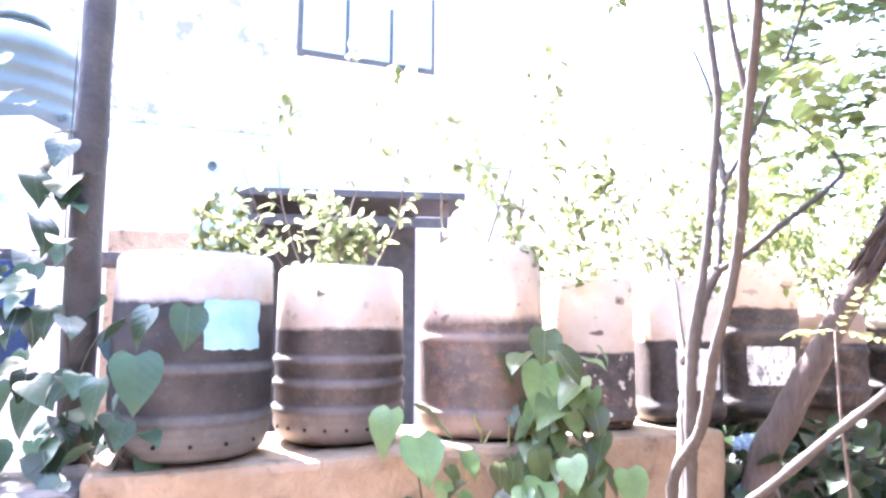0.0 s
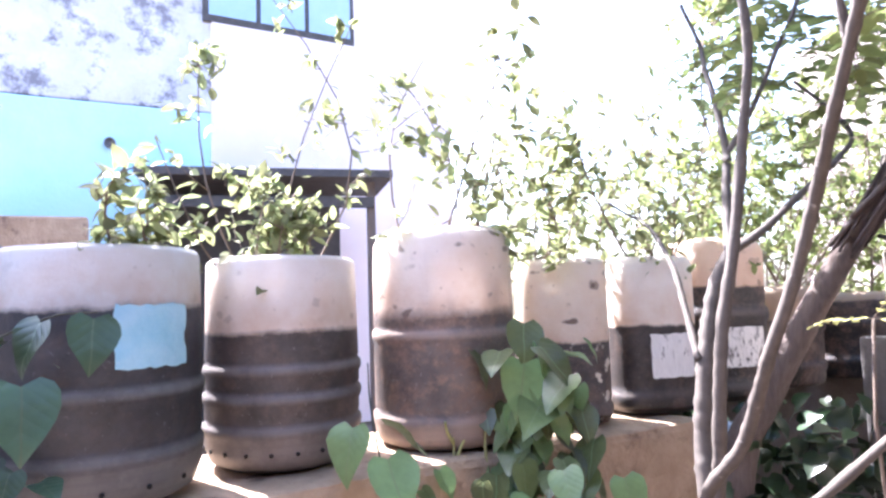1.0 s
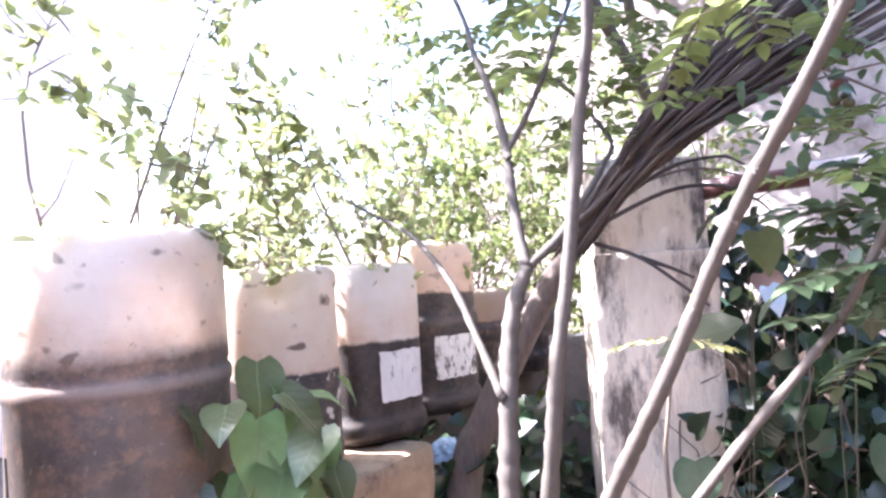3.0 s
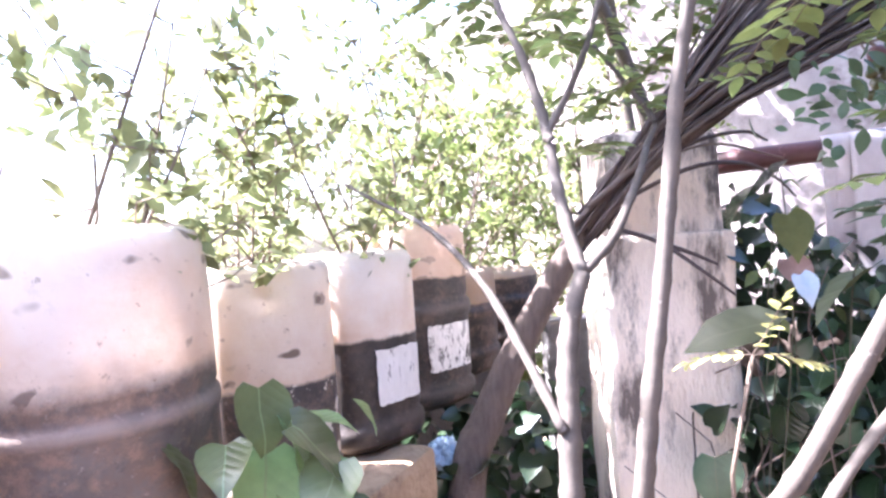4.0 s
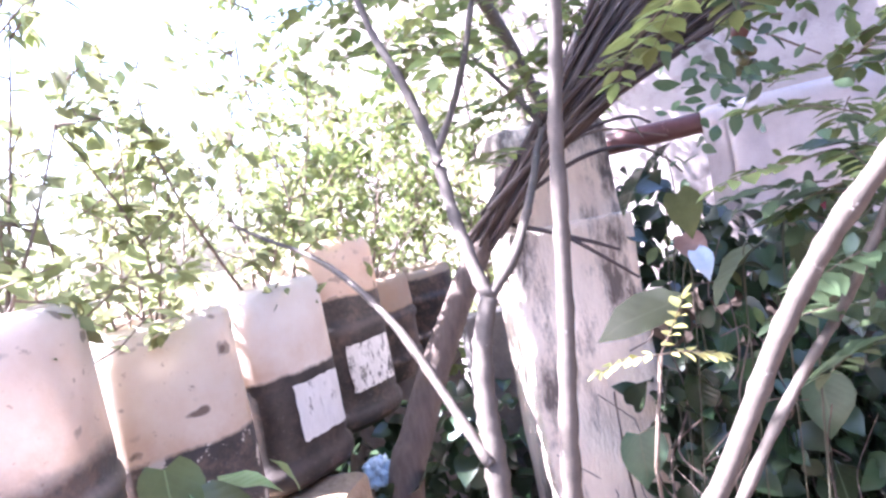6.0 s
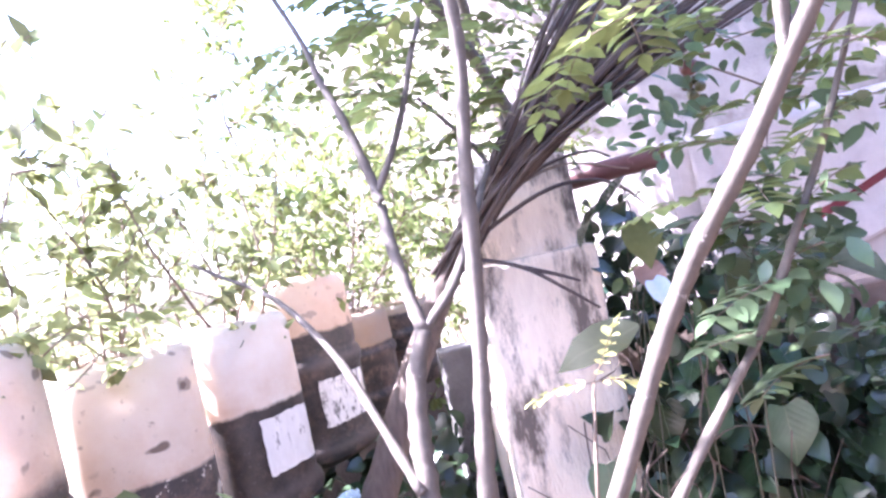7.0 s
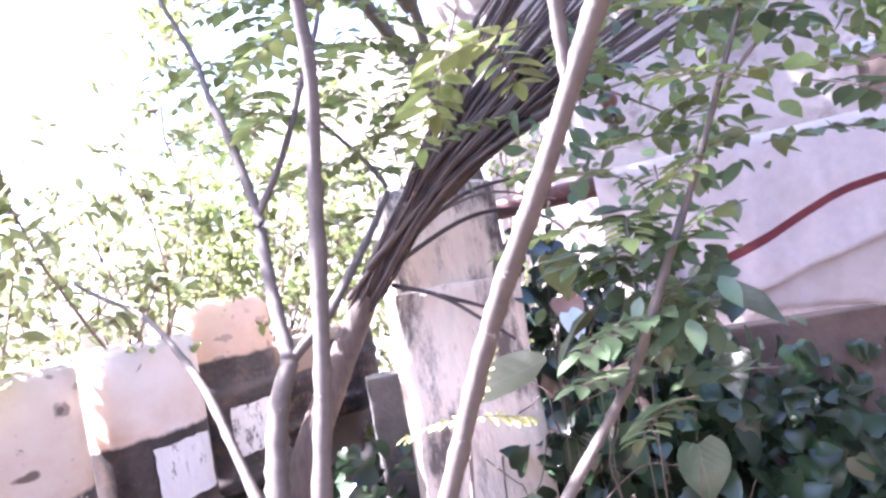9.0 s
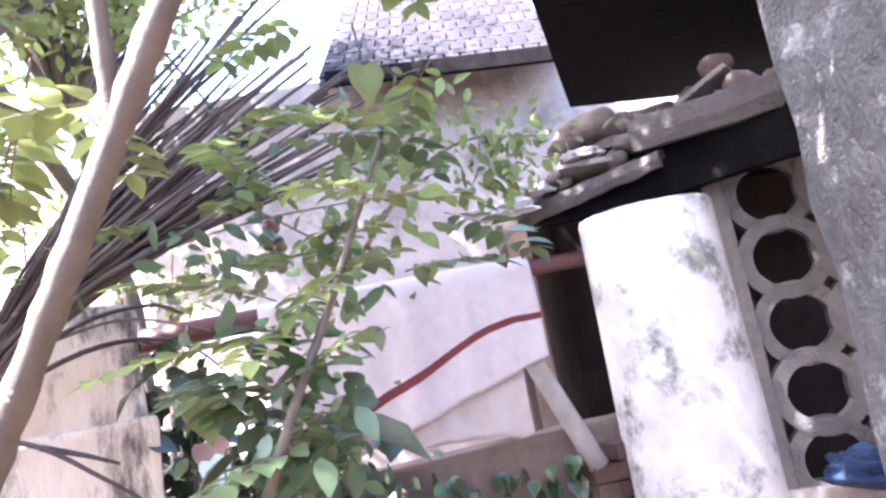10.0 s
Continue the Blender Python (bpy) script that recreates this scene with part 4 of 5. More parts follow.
for c in range(3):
    if c % 2:
        part("brick", _bkm[1], bk, m=pose(-0.053, 0, 0.984 + 0.075 * c, 0, 0, 3))
        part("brick", _bkm[2], bk, m=pose(0.053, 0.004, 0.984 + 0.075 * c, 0, 0, -4))
    else:
        part("brick", _bkm[0], bk, m=pose(0.004 * c, 0.003 * c, 0.984 + 0.075 * c, 0, 0, 2 - 2 * c))
part("brick", _bkm[1], bk, m=pose(0.05, 0.0, 1.21, 0, 0, 12))
bcl = thing("blue_cloth", "crumpled blue cloth by the screen wall", "cloth", pose(2.98, -0.06, 1.02))
_b = bmesh.new()
bmesh.ops.create_icosphere(_b, subdivisions=4, radius=1)
for v in _b.verts:
    k = 1 + 0.35 * noise.noise(v.co * 2.3) + 0.15 * noise.noise(v.co * 6)
    v.co = Vector((v.co.x * 0.13 * k, v.co.y * 0.2 * k, max(0, v.co.z * 0.5 + 0.5) * 0.14 * k))
part("fabric", finish(_b, "fabric", M_bluecloth, True), bcl)
post = thing("post", "short grey cement post behind the pillar", "post", pose(2.22, 3.0, 0, 0, 0, -40), kind="structure")
part("shaft", box("shaft", (0.28, 0.16, 1.40), M_post, 0.015, 5, 0.008, 3), post)
bag = thing("plastic_bag", "crumpled pale blue plastic bag on the leaves", "bag", pose(1.36, 2.93, 1.03))
_b = bmesh.new()
bmesh.ops.create_icosphere(_b, subdivisions=4, radius=1)
for v in _b.verts:
    k = 1 + 0.5 * noise.noise(v.co * 2.7) + 0.25 * noise.noise(v.co * 7)
    v.co = v.co * 0.055 * k
part("film", finish(_b, "film", M_bag, False), bag)

# ---- far buildings ----
def facade_box(name, cx, cy, w, d, z0, z1, ang, material, label):
    ob = new(name, box(name, (w, d, z1 - z0), material, 0.02, 6, 0.01))
    ob.matrix_basis = pose(cx, cy, z0, 0, 0, ang)
    return tagged(ob, label, "building", kind="structure")


facade_box("blue_house", -5.094, 7.73, 6.36, 0.5, 0.0, 4.095, 22, M_blue, "sky blue painted house wall")
facade_box("blue_house_parapet", -5.094, 7.73, 6.36, 0.5, 4.1, 6.6, 22, M_mottle, "mould-stained grey parapet above the blue wall")
pk = facade_box("pink_house", -0.66, 9.60, 3.5, 0.6, 0.0, 6.9, 24, M_pink, "pale pink painted house wall")
win = thing("window_1", "blue-grey window in the pink house", "window", pose(-1.30, 9.01, 5.28, 0, 0, 24), kind="structure")
part("window_frame", box("window_frame", (2.06, 0.05, 1.35), M_darkwood, 0.01), win)
for i in range(3):
    part("pane", box("pane", (0.6, 0.012, 1.18), M_glass, 0.002), win, m=pose(-0.66 + 0.66 * i, -0.036, 0.09))
vent = thing("wall_pipe", "round dark vent hole in the blue wall", "vent", pose(-3.20, 8.19, 3.60, 90, 0, 22), kind="structure")
part("rim", ring_mesh("rim", [(0.02, 0), (0.062, 0), (0.062, 0.05), (0.045, 0.05), (0.04, 0.02)], M_post, 20), vent)
sh = thing("shed", "dark open-fronted shed with a flat roof", "shed", pose(-1.32, 8.0, 0, 0, 0, 9), kind="structure")
part("roof", box("roof", (2.7, 1.3, 0.09), M_darkwood, 0.01, at=(0, 0, 3.02)), sh)
part("back", box("back", (2.0, 0.06, 3.0), M_darkwood, 0.005, at=(-0.15, 0.5, 0)), sh)
part("side_panel", box("side_panel", (0.06, 1.0, 3.0), M_darkwood, 0.005, at=(-1.15, 0, 0)), sh)
part("post", box("post", (0.09, 0.09, 3.0), M_trunk, 0.005, at=(1.12, -0.45, 0)), sh)
part("front_rail", box("front_rail", (2.3, 0.05, 0.12), M_darkwood, 0.005, at=(0, -0.5, 2.7)), sh)

tk = thing("water_tank", "grey-blue ribbed plastic water tank", "water tank", pose(-3.55, 4.95, 3.045))
_prof = [(0.05, 0), (0.5, 0), (0.52, 0.03)]
for k in range(4):
    z = 0.1 + 0.16 * k
    _prof += [(0.52, z - 0.03), (0.545, z), (0.545, z + 0.05), (0.52, z + 0.08)]
_prof += [(0.50, 0.72), (0.36, 0.82), (0.2, 0.86), (0.2, 0.92), (0.02, 0.93)]
part("shell", ring_mesh("shell", _prof, M_tank, 48), tk)
part("lid", ring_mesh("lid", [(0.02, 0.935), (0.215, 0.93), (0.23, 0.945), (0.225, 0.975), (0.12, 0.995), (0.02, 1.0)], M_tank, 32), tk)
part("outlet", tube("outlet", [(0.5, -0.15, 0.09), (0.6, -0.18, 0.09), (0.62, -0.18, -0.2)], 0.025, 0.025, M_tank, 8, 4), tk)
tsd = thing("tank_tower", "pale plastered tower under the tank", "tower", pose(-3.55, 4.95, 0), kind="structure")
part("shaft", box("shaft", (1.1, 1.1, 3.04), M_pink, 0.02, 4, 0.005), tsd)
beam_l = thing("shelf_beam", "dark timber shelf on posts by the boundary", "shelf", pose(-2.35, 3.2, 0, 0, 0, 20))
part("board", box("board", (1.3, 0.25, 0.07), M_darkwood, 0.006, at=(0, 0, 1.86)), beam_l)
for sx in (-0.55, 0.5):
    part("leg", box("leg", (0.06, 0.2, 1.86), M_darkwood, 0.006, at=(sx, 0, 0)), beam_l)
bl2 = thing("blue_cloth", "dark blue cloth hanging from the shelf", "cloth", pose(-2.12, 3.09, 1.32, 0, 0, 20))
part("fabric", box("fabric", (0.22, 0.03, 0.54), M_bluecloth, 0.008, 6, 0.012, 2), bl2)
bw = facade_box("wall_left", -4.2, 6.2, 3.0, 0.25, 0, 2.5, 20, M_ochre, "ochre boundary wall behind the tank")
polem = thing("wooden_pole", "dark weathered wooden pole wound with vine", "pole")
part("shaft", tube("shaft", [(-1.19, 2.18, 1.0), (-1.165, 2.13, 1.15), (-1.13, 2.06, 1.83), (-1.085, 1.98, 2.43), (-1.04, 1.9, 3.1)], 0.06, 0.044, M_darkwood, 12, 5, 0.08), polem)

# ---- trees and plants ----
tree = thing("thin_tree", "slender multi-stemmed tree with grey-brown bark", "tree")
BASE = (0.70, 1.74, 0.0)
FORK = (0.865, 1.921, 1.72)
CROTCH = (0.947, 2.05, 2.008)
STEMS = [
    ([BASE, (0.705, 1.77, 0.7), (0.72, 1.819, 1.0), (0.731, 1.85, 1.12), (0.742, 1.881, 1.25), (0.754, 1.89, 1.35), (0.773, 1.901, 1.46), (0.798, 1.917, 1.56), (0.826, 1.922, 1.65), FORK], 0.026, 0.017),
    ([FORK, (0.891, 1.967, 1.8), (0.918, 2.011, 1.9), CROTCH, (0.954, 2.082, 2.1), (0.962, 2.125, 2.2), (0.973, 2.183, 2.3), (0.977, 2.218, 2.4), (0.95, 2.27, 2.55)], 0.014, 0.006),
    ([CROTCH, (0.997, 2.022, 2.1), (1.043, 2.003, 2.2), (1.087, 1.996, 2.3), (1.135, 1.984, 2.4), (1.2, 1.96, 2.6)], 0.008, 0.005),
    ([FORK, (0.959, 1.916, 1.78), (1.051, 1.933, 1.85), (1.15, 1.962, 1.92), (1.252, 2.002, 1.99), (1.30, 2.01, 2.05), (1.28, 2.06, 2.14), (1.2, 2.1, 2.24)], 0.0115, 0.005),
    ([(0.752, 1.895, 1.455), (0.774, 2.0, 1.581), (0.797, 2.1, 1.684), (0.81, 2.2, 1.763), (0.823, 2.3, 1.821), (0.834, 2.4, 1.862), (0.811, 2.5, 1.909), (0.789, 2.6, 1.962)], 0.0095, 0.004),
    ([(0.712, 1.80, 0.9), (0.719, 1.781, 1.12), (0.714, 1.75, 1.25), (0.708, 1.719, 1.4), (0.715, 1.701, 1.55), (0.742, 1.69, 1.7), (0.761, 1.678, 1.85), (0.774, 1.663, 2.0), (0.778, 1.635, 2.15), (0.76, 1.618, 2.3), (0.742, 1.602, 2.5), (0.76, 1.56, 2.9), (0.8, 1.5, 3.4)], 0.0165, 0.007),
    ([(0.705, 1.80, 0.95), (0.66, 1.74, 1.1), (0.655, 1.689, 1.2), (0.686, 1.609, 1.3), (0.691, 1.549, 1.4), (0.686, 1.486, 1.5), (0.698, 1.437, 1.6), (0.704, 1.388, 1.7), (0.695, 1.324, 1.8), (0.67, 1.24, 1.9), (0.656, 1.169, 2.0), (0.642, 1.099, 2.1), (0.64, 1.04, 2.25), (0.75, 1.0, 2.8), (0.9, 1.0, 3.3)], 0.0155, 0.007),
    # unseen limb added to carry the shading leaves
    ([(0.76, 1.56, 2.9), (0.72, 2.0, 3.3), (0.66, 2.5, 3.55), (0.6, 3.0, 3.68)], 0.009, 0.005),
    ([(0.659, 1.186, 1.974), (0.64, 1.175, 2.05), (0.62, 1.16, 2.14), (0.6, 1.15, 2.4)], 0.0065, 0.004),
    ([(0.72, 1.80, 0.9), (0.79, 1.70, 1.08), (0.893, 1.635, 1.2), (0.982, 1.587, 1.3), (1.081, 1.542, 1.4), (1.167, 1.488, 1.5), (1.201, 1.423, 1.6), (1.198, 1.369, 1.7), (1.219, 1.324, 1.8), (1.26, 1.284, 1.9), (1.302, 1.25, 2.0), (1.349, 1.218, 2.1), (1.396, 1.185, 2.2)], 0.0125, 0.004),
]
for i, (p, a, b) in enumerate(STEMS):
    part("trunk" if i == 0 else "branch", tube("branch", p, a, b, M_bark, 10, 7, 0.17, i), tree)


def pinnate(rng, root, d, n, leaf, gap):
    """Rows for one feathered leaf: leaflets in pairs along a bent stalk."""
    d = np.array(d, float)
    d /= np.linalg.norm(d)
    side = np.cross(d, [0, 0, 1.0])
    side /= np.linalg.norm(side) + 1e-6
    P, D, U, S, pts = [], [], [], [], [np.array(root, float)]
    p = np.array(root, float)
    for i in range(n):
        d = d + np.array([0, 0, -0.06]) + rng.normal(0, 0.03, 3)
        d /= np.linalg.norm(d)
        p = p + d * gap
        pts.append(p.copy())
        for s in (-1, 1):
            P.append(p + side * s * 0.003)
            D.append(side * s + d * 0.45 + rng.normal(0, 0.12, 3))
            U.append(np.array([0, 0, 1.0]) + rng.normal(0, 0.25, 3))
            S.append(leaf * rng.uniform(0.8, 1.15) * (0.65 + 0.6 * math.sin(math.pi * (i + 0.7) / (n + 0.5))))
    P.append(p)
    D.append(d)
    U.append(np.array([0, 0, 1.0]))
    S.append(leaf)
    return P, D, U, S, ([Vector(q) for q in pts], 0.0018, 0.0008)


def pinnate_crown(name, nodes, seed, leaf, gap, n, material, parent):
    rng = np.random.RandomState(seed)
    P, D, U, S, T = [], [], [], [], []
    for (c, r, cnt) in nodes:
        for i in range(cnt):
            root = np.array(c) + rng.normal(0, 1, 3) * np.array(r)
            ang = rng.uniform(0, 2 * math.pi)
            d = (math.cos(ang), math.sin(ang), rng.uniform(-0.25, 0.6))
            a, b, cc, e, t = pinnate(rng, root, d, rng.randint(n - 2, n + 3), leaf, gap)
            P += a
            D += b
            U += cc
            S += e
            T.append(t)
    tagged(part("twiglet", tubes("twiglet", T, M_twig, 4), parent), kind="stuff")
    return tagged(part(name, leaf_cloud(name, np.array(P), np.array(D), np.array(U), np.array(S), "ovate", material), parent), kind="stuff")


pinnate_crown("foliage", [((1.12, 2.05, 2.3), (0.12, 0.12, 0.12), 7), ((1.3, 2.05, 2.15), (0.12, 0.12, 0.1), 14), ((1.36, 2.2, 2.5), (0.2, 0.18, 0.14), 22),
                          ((1.34, 1.30, 1.95), (0.1, 0.1, 0.1), 8), ((1.5, 1.35, 2.2), (0.16, 0.14, 0.1), 10), ((1.15, 1.2, 2.5), (0.2, 0.15, 0.12), 10)],
              5, 0.05, 0.026, 7, M_curry, tree)
# upper crown out of view, added to shade the near pillar and creeper
pinnate_crown("foliage", [((0.8, 1.45, 3.45), (0.35, 0.3, 0.14), 110), ((1.05, 0.95, 3.4), (0.35, 0.3, 0.14), 110), ((1.15, 1.9, 3.35), (0.3, 0.3, 0.14), 80)], 25, 0.07, 0.034, 7, M_curry, tree)
fl = thing("young_shoot", "pale yellow-green feathered young shoot", "leaf")
rng_ = np.random.RandomState(4)
_P, _D, _U, _S, _T = [], [], [], [], []
for root, d in (((1.08, 1.71, 1.55), (0.55, -0.65, 0.05)), ((1.08, 1.71, 1.55), (-0.5, 0.75, 0.05)), ((1.08, 1.71, 1.55), (0.35, -0.35, 0.75))):
    a, b, c, e, t = pinnate(rng_, root, d, 6, 0.034, 0.019)
    _P += a; _D += b; _U += c; _S += e; _T.append(t)
stk = part("stalk", tubes("stalk", _T + [([Vector((1.08, 1.71, 1.55)), Vector((1.12, 1.78, 1.3)), Vector((1.16, 1.8, 0.9)), Vector((1.2, 1.8, 0.0))], 0.004, 0.006)], M_twig, 5), fl)
for k in range(len(_P)):
    part("leaflet", leaf_cloud("leaflet", np.array(_P[k:k + 1]), np.array(_D[k:k + 1]), np.array(_U[k:k + 1]), np.array(_S[k:k + 1]), "ovate", M_yellow), stk)

# leaning trunk with the dry palm bundle
pt = thing("dry_palm", "leaning brown trunk with a bundle of dry palm ribs", "palm")
TR = [(1.20, 2.72, 0.0), (1.28, 2.80, 0.6), (1.369, 2.827, 1.0), (1.437, 2.798, 1.15), (1.498, 2.756, 1.3), (1.555, 2.695, 1.45), (1.604, 2.619, 1.6), (1.65, 2.532, 1.75), (1.707, 2.436, 1.9), (1.71, 2.30, 2.03), (1.68, 2.19, 2.11)]
ptk = part("trunk", tube("trunk", TR, 0.072, 0.03, M_trunk, 14, 6, 0.025, 3), pt)
rr = random.Random(21)
for i in range(110):
    k, u = rr.random(), rr.random()
    a = Vector((1.645, 2.55, 1.72)).lerp(Vector((1.70, 2.33, 2.0)), k) + Vector((rr.gauss(0, .022), rr.gauss(0, .022), rr.gauss(0, .018)))
    q = Vector((1.672, 2.17, 2.13)) + Vector((0.05 * u - 0.02, -0.03 * u, 0.035 - 0.1 * u)) + Vector((rr.gauss(0, .016), rr.gauss(0, .016), rr.gauss(0, .016)))
    tip = Vector((1.74, 1.70, 2.66)).lerp(Vector((1.98, 1.50, 2.36)), u ** 1.25) + Vector((rr.gauss(0, .045), rr.gauss(0, .045), rr.gauss(0, .035)))
    tip = q.lerp(tip, rr.uniform(0.62, 1.35))
    mid = q.lerp(tip, 0.5) + Vector((rr.gauss(-0.02, .012), rr.gauss(0, .012), 0.01 + rr.gauss(0, .012)))
    part("rib", tube("rib", [a, q, mid, tip], rr.uniform(0.005, 0.012), rr.uniform(0.002, 0.005), M_rib, 5, 4), ptk)
for pts in ([(1.68, 2.46, 1.84), (1.90, 2.26, 1.97), (2.10, 2.16, 1.985), (2.22, 2.10, 1.93), (2.28, 2.06, 1.86)], [(1.69, 2.44, 1.87), (1.86, 2.24, 2.04), (2.02, 2.12, 2.08), (2.12, 2.08, 2.05)], [(1.70, 2.43, 1.80), (1.75, 2.28, 1.74), (1.80, 2.16, 1.64), (1.85, 2.09, 1.565)], [(1.75, 2.28, 1.74), (1.80, 2.2, 1.70), (1.85, 2.14, 1.66)]):
    part("rib", tube("rib", [Vector(p) for p in pts], 0.009, 0.004, M_rib, 6, 5), ptk)


# plants growing in the drums
def in_drum(x, y, z, n, h, lean, seed):
    r = random.Random(seed)
    return [((x + r.uniform(-.08, .08), y + r.uniform(-.08, .08), z), (x + r.uniform(-lean, lean), y + r.uniform(-lean, lean * 1.2), z + h * r.uniform(0.6, 1.1))) for _ in range(n)]


GP = "plants in the drums"
shrub("potted_shrub", "low leafy shrub growing in a drum", "shrub", in_drum(-0.76, 2.15, 1.64, 5, 0.40, 0.22, 1), M_leaf, "ovate", 0.055, 1, 0.14, 6, 8, 0.005, GP)
shrub("potted_shrub", "bushy small-leaved shrub growing in a drum", "shrub", in_drum(-0.36, 2.46, 1.60, 7, 0.50, 0.34, 2) + [((-0.35, 2.45, 1.6), (-0.42, 2.5, 2.72)), ((-0.3, 2.5, 1.6), (-0.12, 2.6, 2.62)), ((-0.42, 2.45, 1.6), (-0.62, 2.5, 2.5))], M_leaf, "ovate", 0.055, 2, 0.15, 8, 9, 0.005, GP)
shrub("potted_shrub", "tall sparse twiggy shrub growing in a drum", "shrub", in_drum(0.18, 2.70, 1.6, 6, 0.98, 0.42, 3), M_leaf, "ovate", 0.065, 3, 0.26, 9, 7, 0.006, GP)
shrub("potted_shrub", "upright leafy shrub growing in a can", "shrub", in_drum(0.67, 2.89, 1.6, 6, 0.92, 0.36, 4), M_leaf, "ovate", 0.06, 4, 0.25, 9, 8, 0.006, GP)
shrub("potted_shrub", "upright leafy shrub growing in a can", "shrub", in_drum(1.09, 3.06, 1.6, 6, 0.95, 0.36, 5), M_leaf, "ovate", 0.06, 5, 0.25, 9, 8, 0.006, GP)
shrub("potted_shrub", "dense fresh green shrub growing in a can", "shrub", in_drum(1.52, 3.34, 1.6, 9, 1.0, 0.42, 6), M_fresh, "ovate", 0.05, 6, 0.24, 14, 10, 0.005, GP)
shrub("potted_shrub", "fresh bright shrub over the dark drums", "shrub", in_drum(2.1, 3.66, 1.55, 12, 1.25, 0.55, 7), M_fresh, "ovate", 0.05, 7, 0.28, 14, 10, 0.005, GP)
r_ = random.Random(3)
shrub("hedge", "loose sunlit hedge behind the drums", "hedge", [((x, y, 0.6), (x + r_.uniform(-.4, .4), y + r_.uniform(-.3, .3), r_.uniform(2.05, 2.6))) for x, y in [(0.7 + 0.35 * i + r_.uniform(-.1, .1), 4.3 + 0.3 * (i % 3)) for i in range(12)]], M_leaf, "ovate", 0.075, 8, 0.5, 28, 13, 0.01)
shrub("hedge", "tall fresh green bushes behind the pillar", "hedge", [((x, y, 0.4), (x + r_.uniform(-.4, .4), y + r_.uniform(-.3, .3), r_.uniform(2.9, 3.9))) for x, y in [(2.1 + 0.33 * i + r_.uniform(-.1, .1), 4.3 - 0.12 * i + 0.3 * (i % 2)) for i in range(8)]], M_fresh, "ovate", 0.065, 9, 0.5, 36, 17, 0.012)


def heart_vine(name, label, leaves, stems, material, seed, size):
    """A vine with single heart-shaped leaves: rows of (place, yaw, hang, scale)."""
    t = thing(name, label, "vine")
    made = [part("stem", tube("stem", s, 0.0035, 0.002, M_stalk, 6, 5), t) for s in stems]
    ms = [leaf_mesh("leaf", "heart", material, size, b, i) for i, b in enumerate((-0.1, -0.25, 0.02))]
    r = random.Random(seed)
    for i, (p, yaw, hang, sc) in enumerate(leaves):
        m = Matrix.Translation(p) @ pose(0, 0, 0, 0, 0, yaw) @ pose(0, 0, 0, r.uniform(-25, 25), hang, 0) @ Matrix.Scale(sc, 4)
        part("leaf", ms[i % 3], made[i % len(made)], m=m)
    return t


def vine_leaves(n, centre, spread, seed, face=-90.0, hang=(25, 75), sc=(0.6, 1.1)):
    r = random.Random(seed)
    return [(Vector(centre) + Vector((r.gauss(0, spread[0]), r.gauss(0, spread[1]), r.gauss(0, spread[2]))), face + r.uniform(-65, 65), r.uniform(*hang), r.uniform(*sc)) for _ in range(n)]


lv = vine_leaves(54, (0.46, 2.35, 1.20), (0.10, 0.06, 0.15), 3, hang=(8, 62), sc=(0.5, 1.1)) + vine_leaves(22, (0.28, 2.2, 1.03), (0.17, 0.05, 0.07), 4, sc=(0.5, 0.95))
lv += [(Vector((-0.12, 2.15, 1.28)), -125, 58, 1.0), (Vector((-0.03, 2.11, 1.20)), -60, 52, 1.1), (Vector((-0.03, 2.17, 1.28)), -20, 25, 1.1), (Vector((-0.1, 2.2, 0.98)), -90, 40, 1.0)]
lv += [(Vector((0.41, 2.36, 1.54)), -100, 66, 0.95), (Vector((0.455, 2.35, 1.47)), -60, 60, 0.9), (Vector((0.40, 2.33, 1.42)), -110, 62, 1.15), (Vector((0.47, 2.34, 1.36)), -70, 55, 1.1)]
heart_vine("heart_leaf_vine", "glossy heart-leaved vine climbing the ochre wall", lv, [[(0.3, 2.2, 0.2), (0.38, 2.28, 0.9), (0.43, 2.36, 1.3), (0.44, 2.40, 1.52)], [(0.1, 2.15, 0.2), (0.0, 2.14, 0.9), (-0.07, 2.2, 1.3), (-0.08, 2.22, 1.45)]], M_vine, 7, 0.15)
lv = vine_leaves(44, (-1.13, 1.93, 1.36), (0.13, 0.08, 0.16), 5, hang=(0, 65)) + vine_leaves(46, (-1.32, 1.95, 1.95), (0.15, 0.09, 0.26), 6, hang=(-5, 60)) + vine_leaves(10, (-0.98, 1.9, 1.12), (0.1, 0.06, 0.07), 9)
lv += [(Vector((-0.765, 1.80, 1.60)), -140, 55, 0.9), (Vector((-0.655, 1.79, 1.605)), -70, 68, 0.95), (Vector((-0.79, 1.77, 1.47)), -55, 62, 1.25), (Vector((-0.90, 1.80, 1.40)), -110, 60, 0.95), (Vector((-0.84, 1.80, 1.56)), -160, 40, 0.7)]
lv += vine_leaves(70, (-1.62, 2.2, 1.32), (0.2, 0.1, 0.26), 12, sc=(0.5, 1.1))
heart_vine("heart_leaf_vine", "heart-leaved vine winding up the wooden pole", lv, [[(-1.15, 2.0, 0.9), (-1.1, 1.98, 1.3), (-1.14, 1.97, 1.8), (-1.1, 1.9, 2.5)], [(-1.1, 1.98, 1.3), (-0.95, 1.86, 1.52), (-0.76, 1.81, 1.61), (-0.65, 1.80, 1.62)]], M_vine_shaded, 8, 0.13)

# creeper bank below the rail and in the hollow
cr = thing("creeper_bank", "dense dark glossy creeper over parapet and ground", "creeper")
_cm = [leaf_mesh("leaf", "heart", M_creep, 0.13, b, i) for i, b in enumerate((-0.1, -0.25, 0.05))]
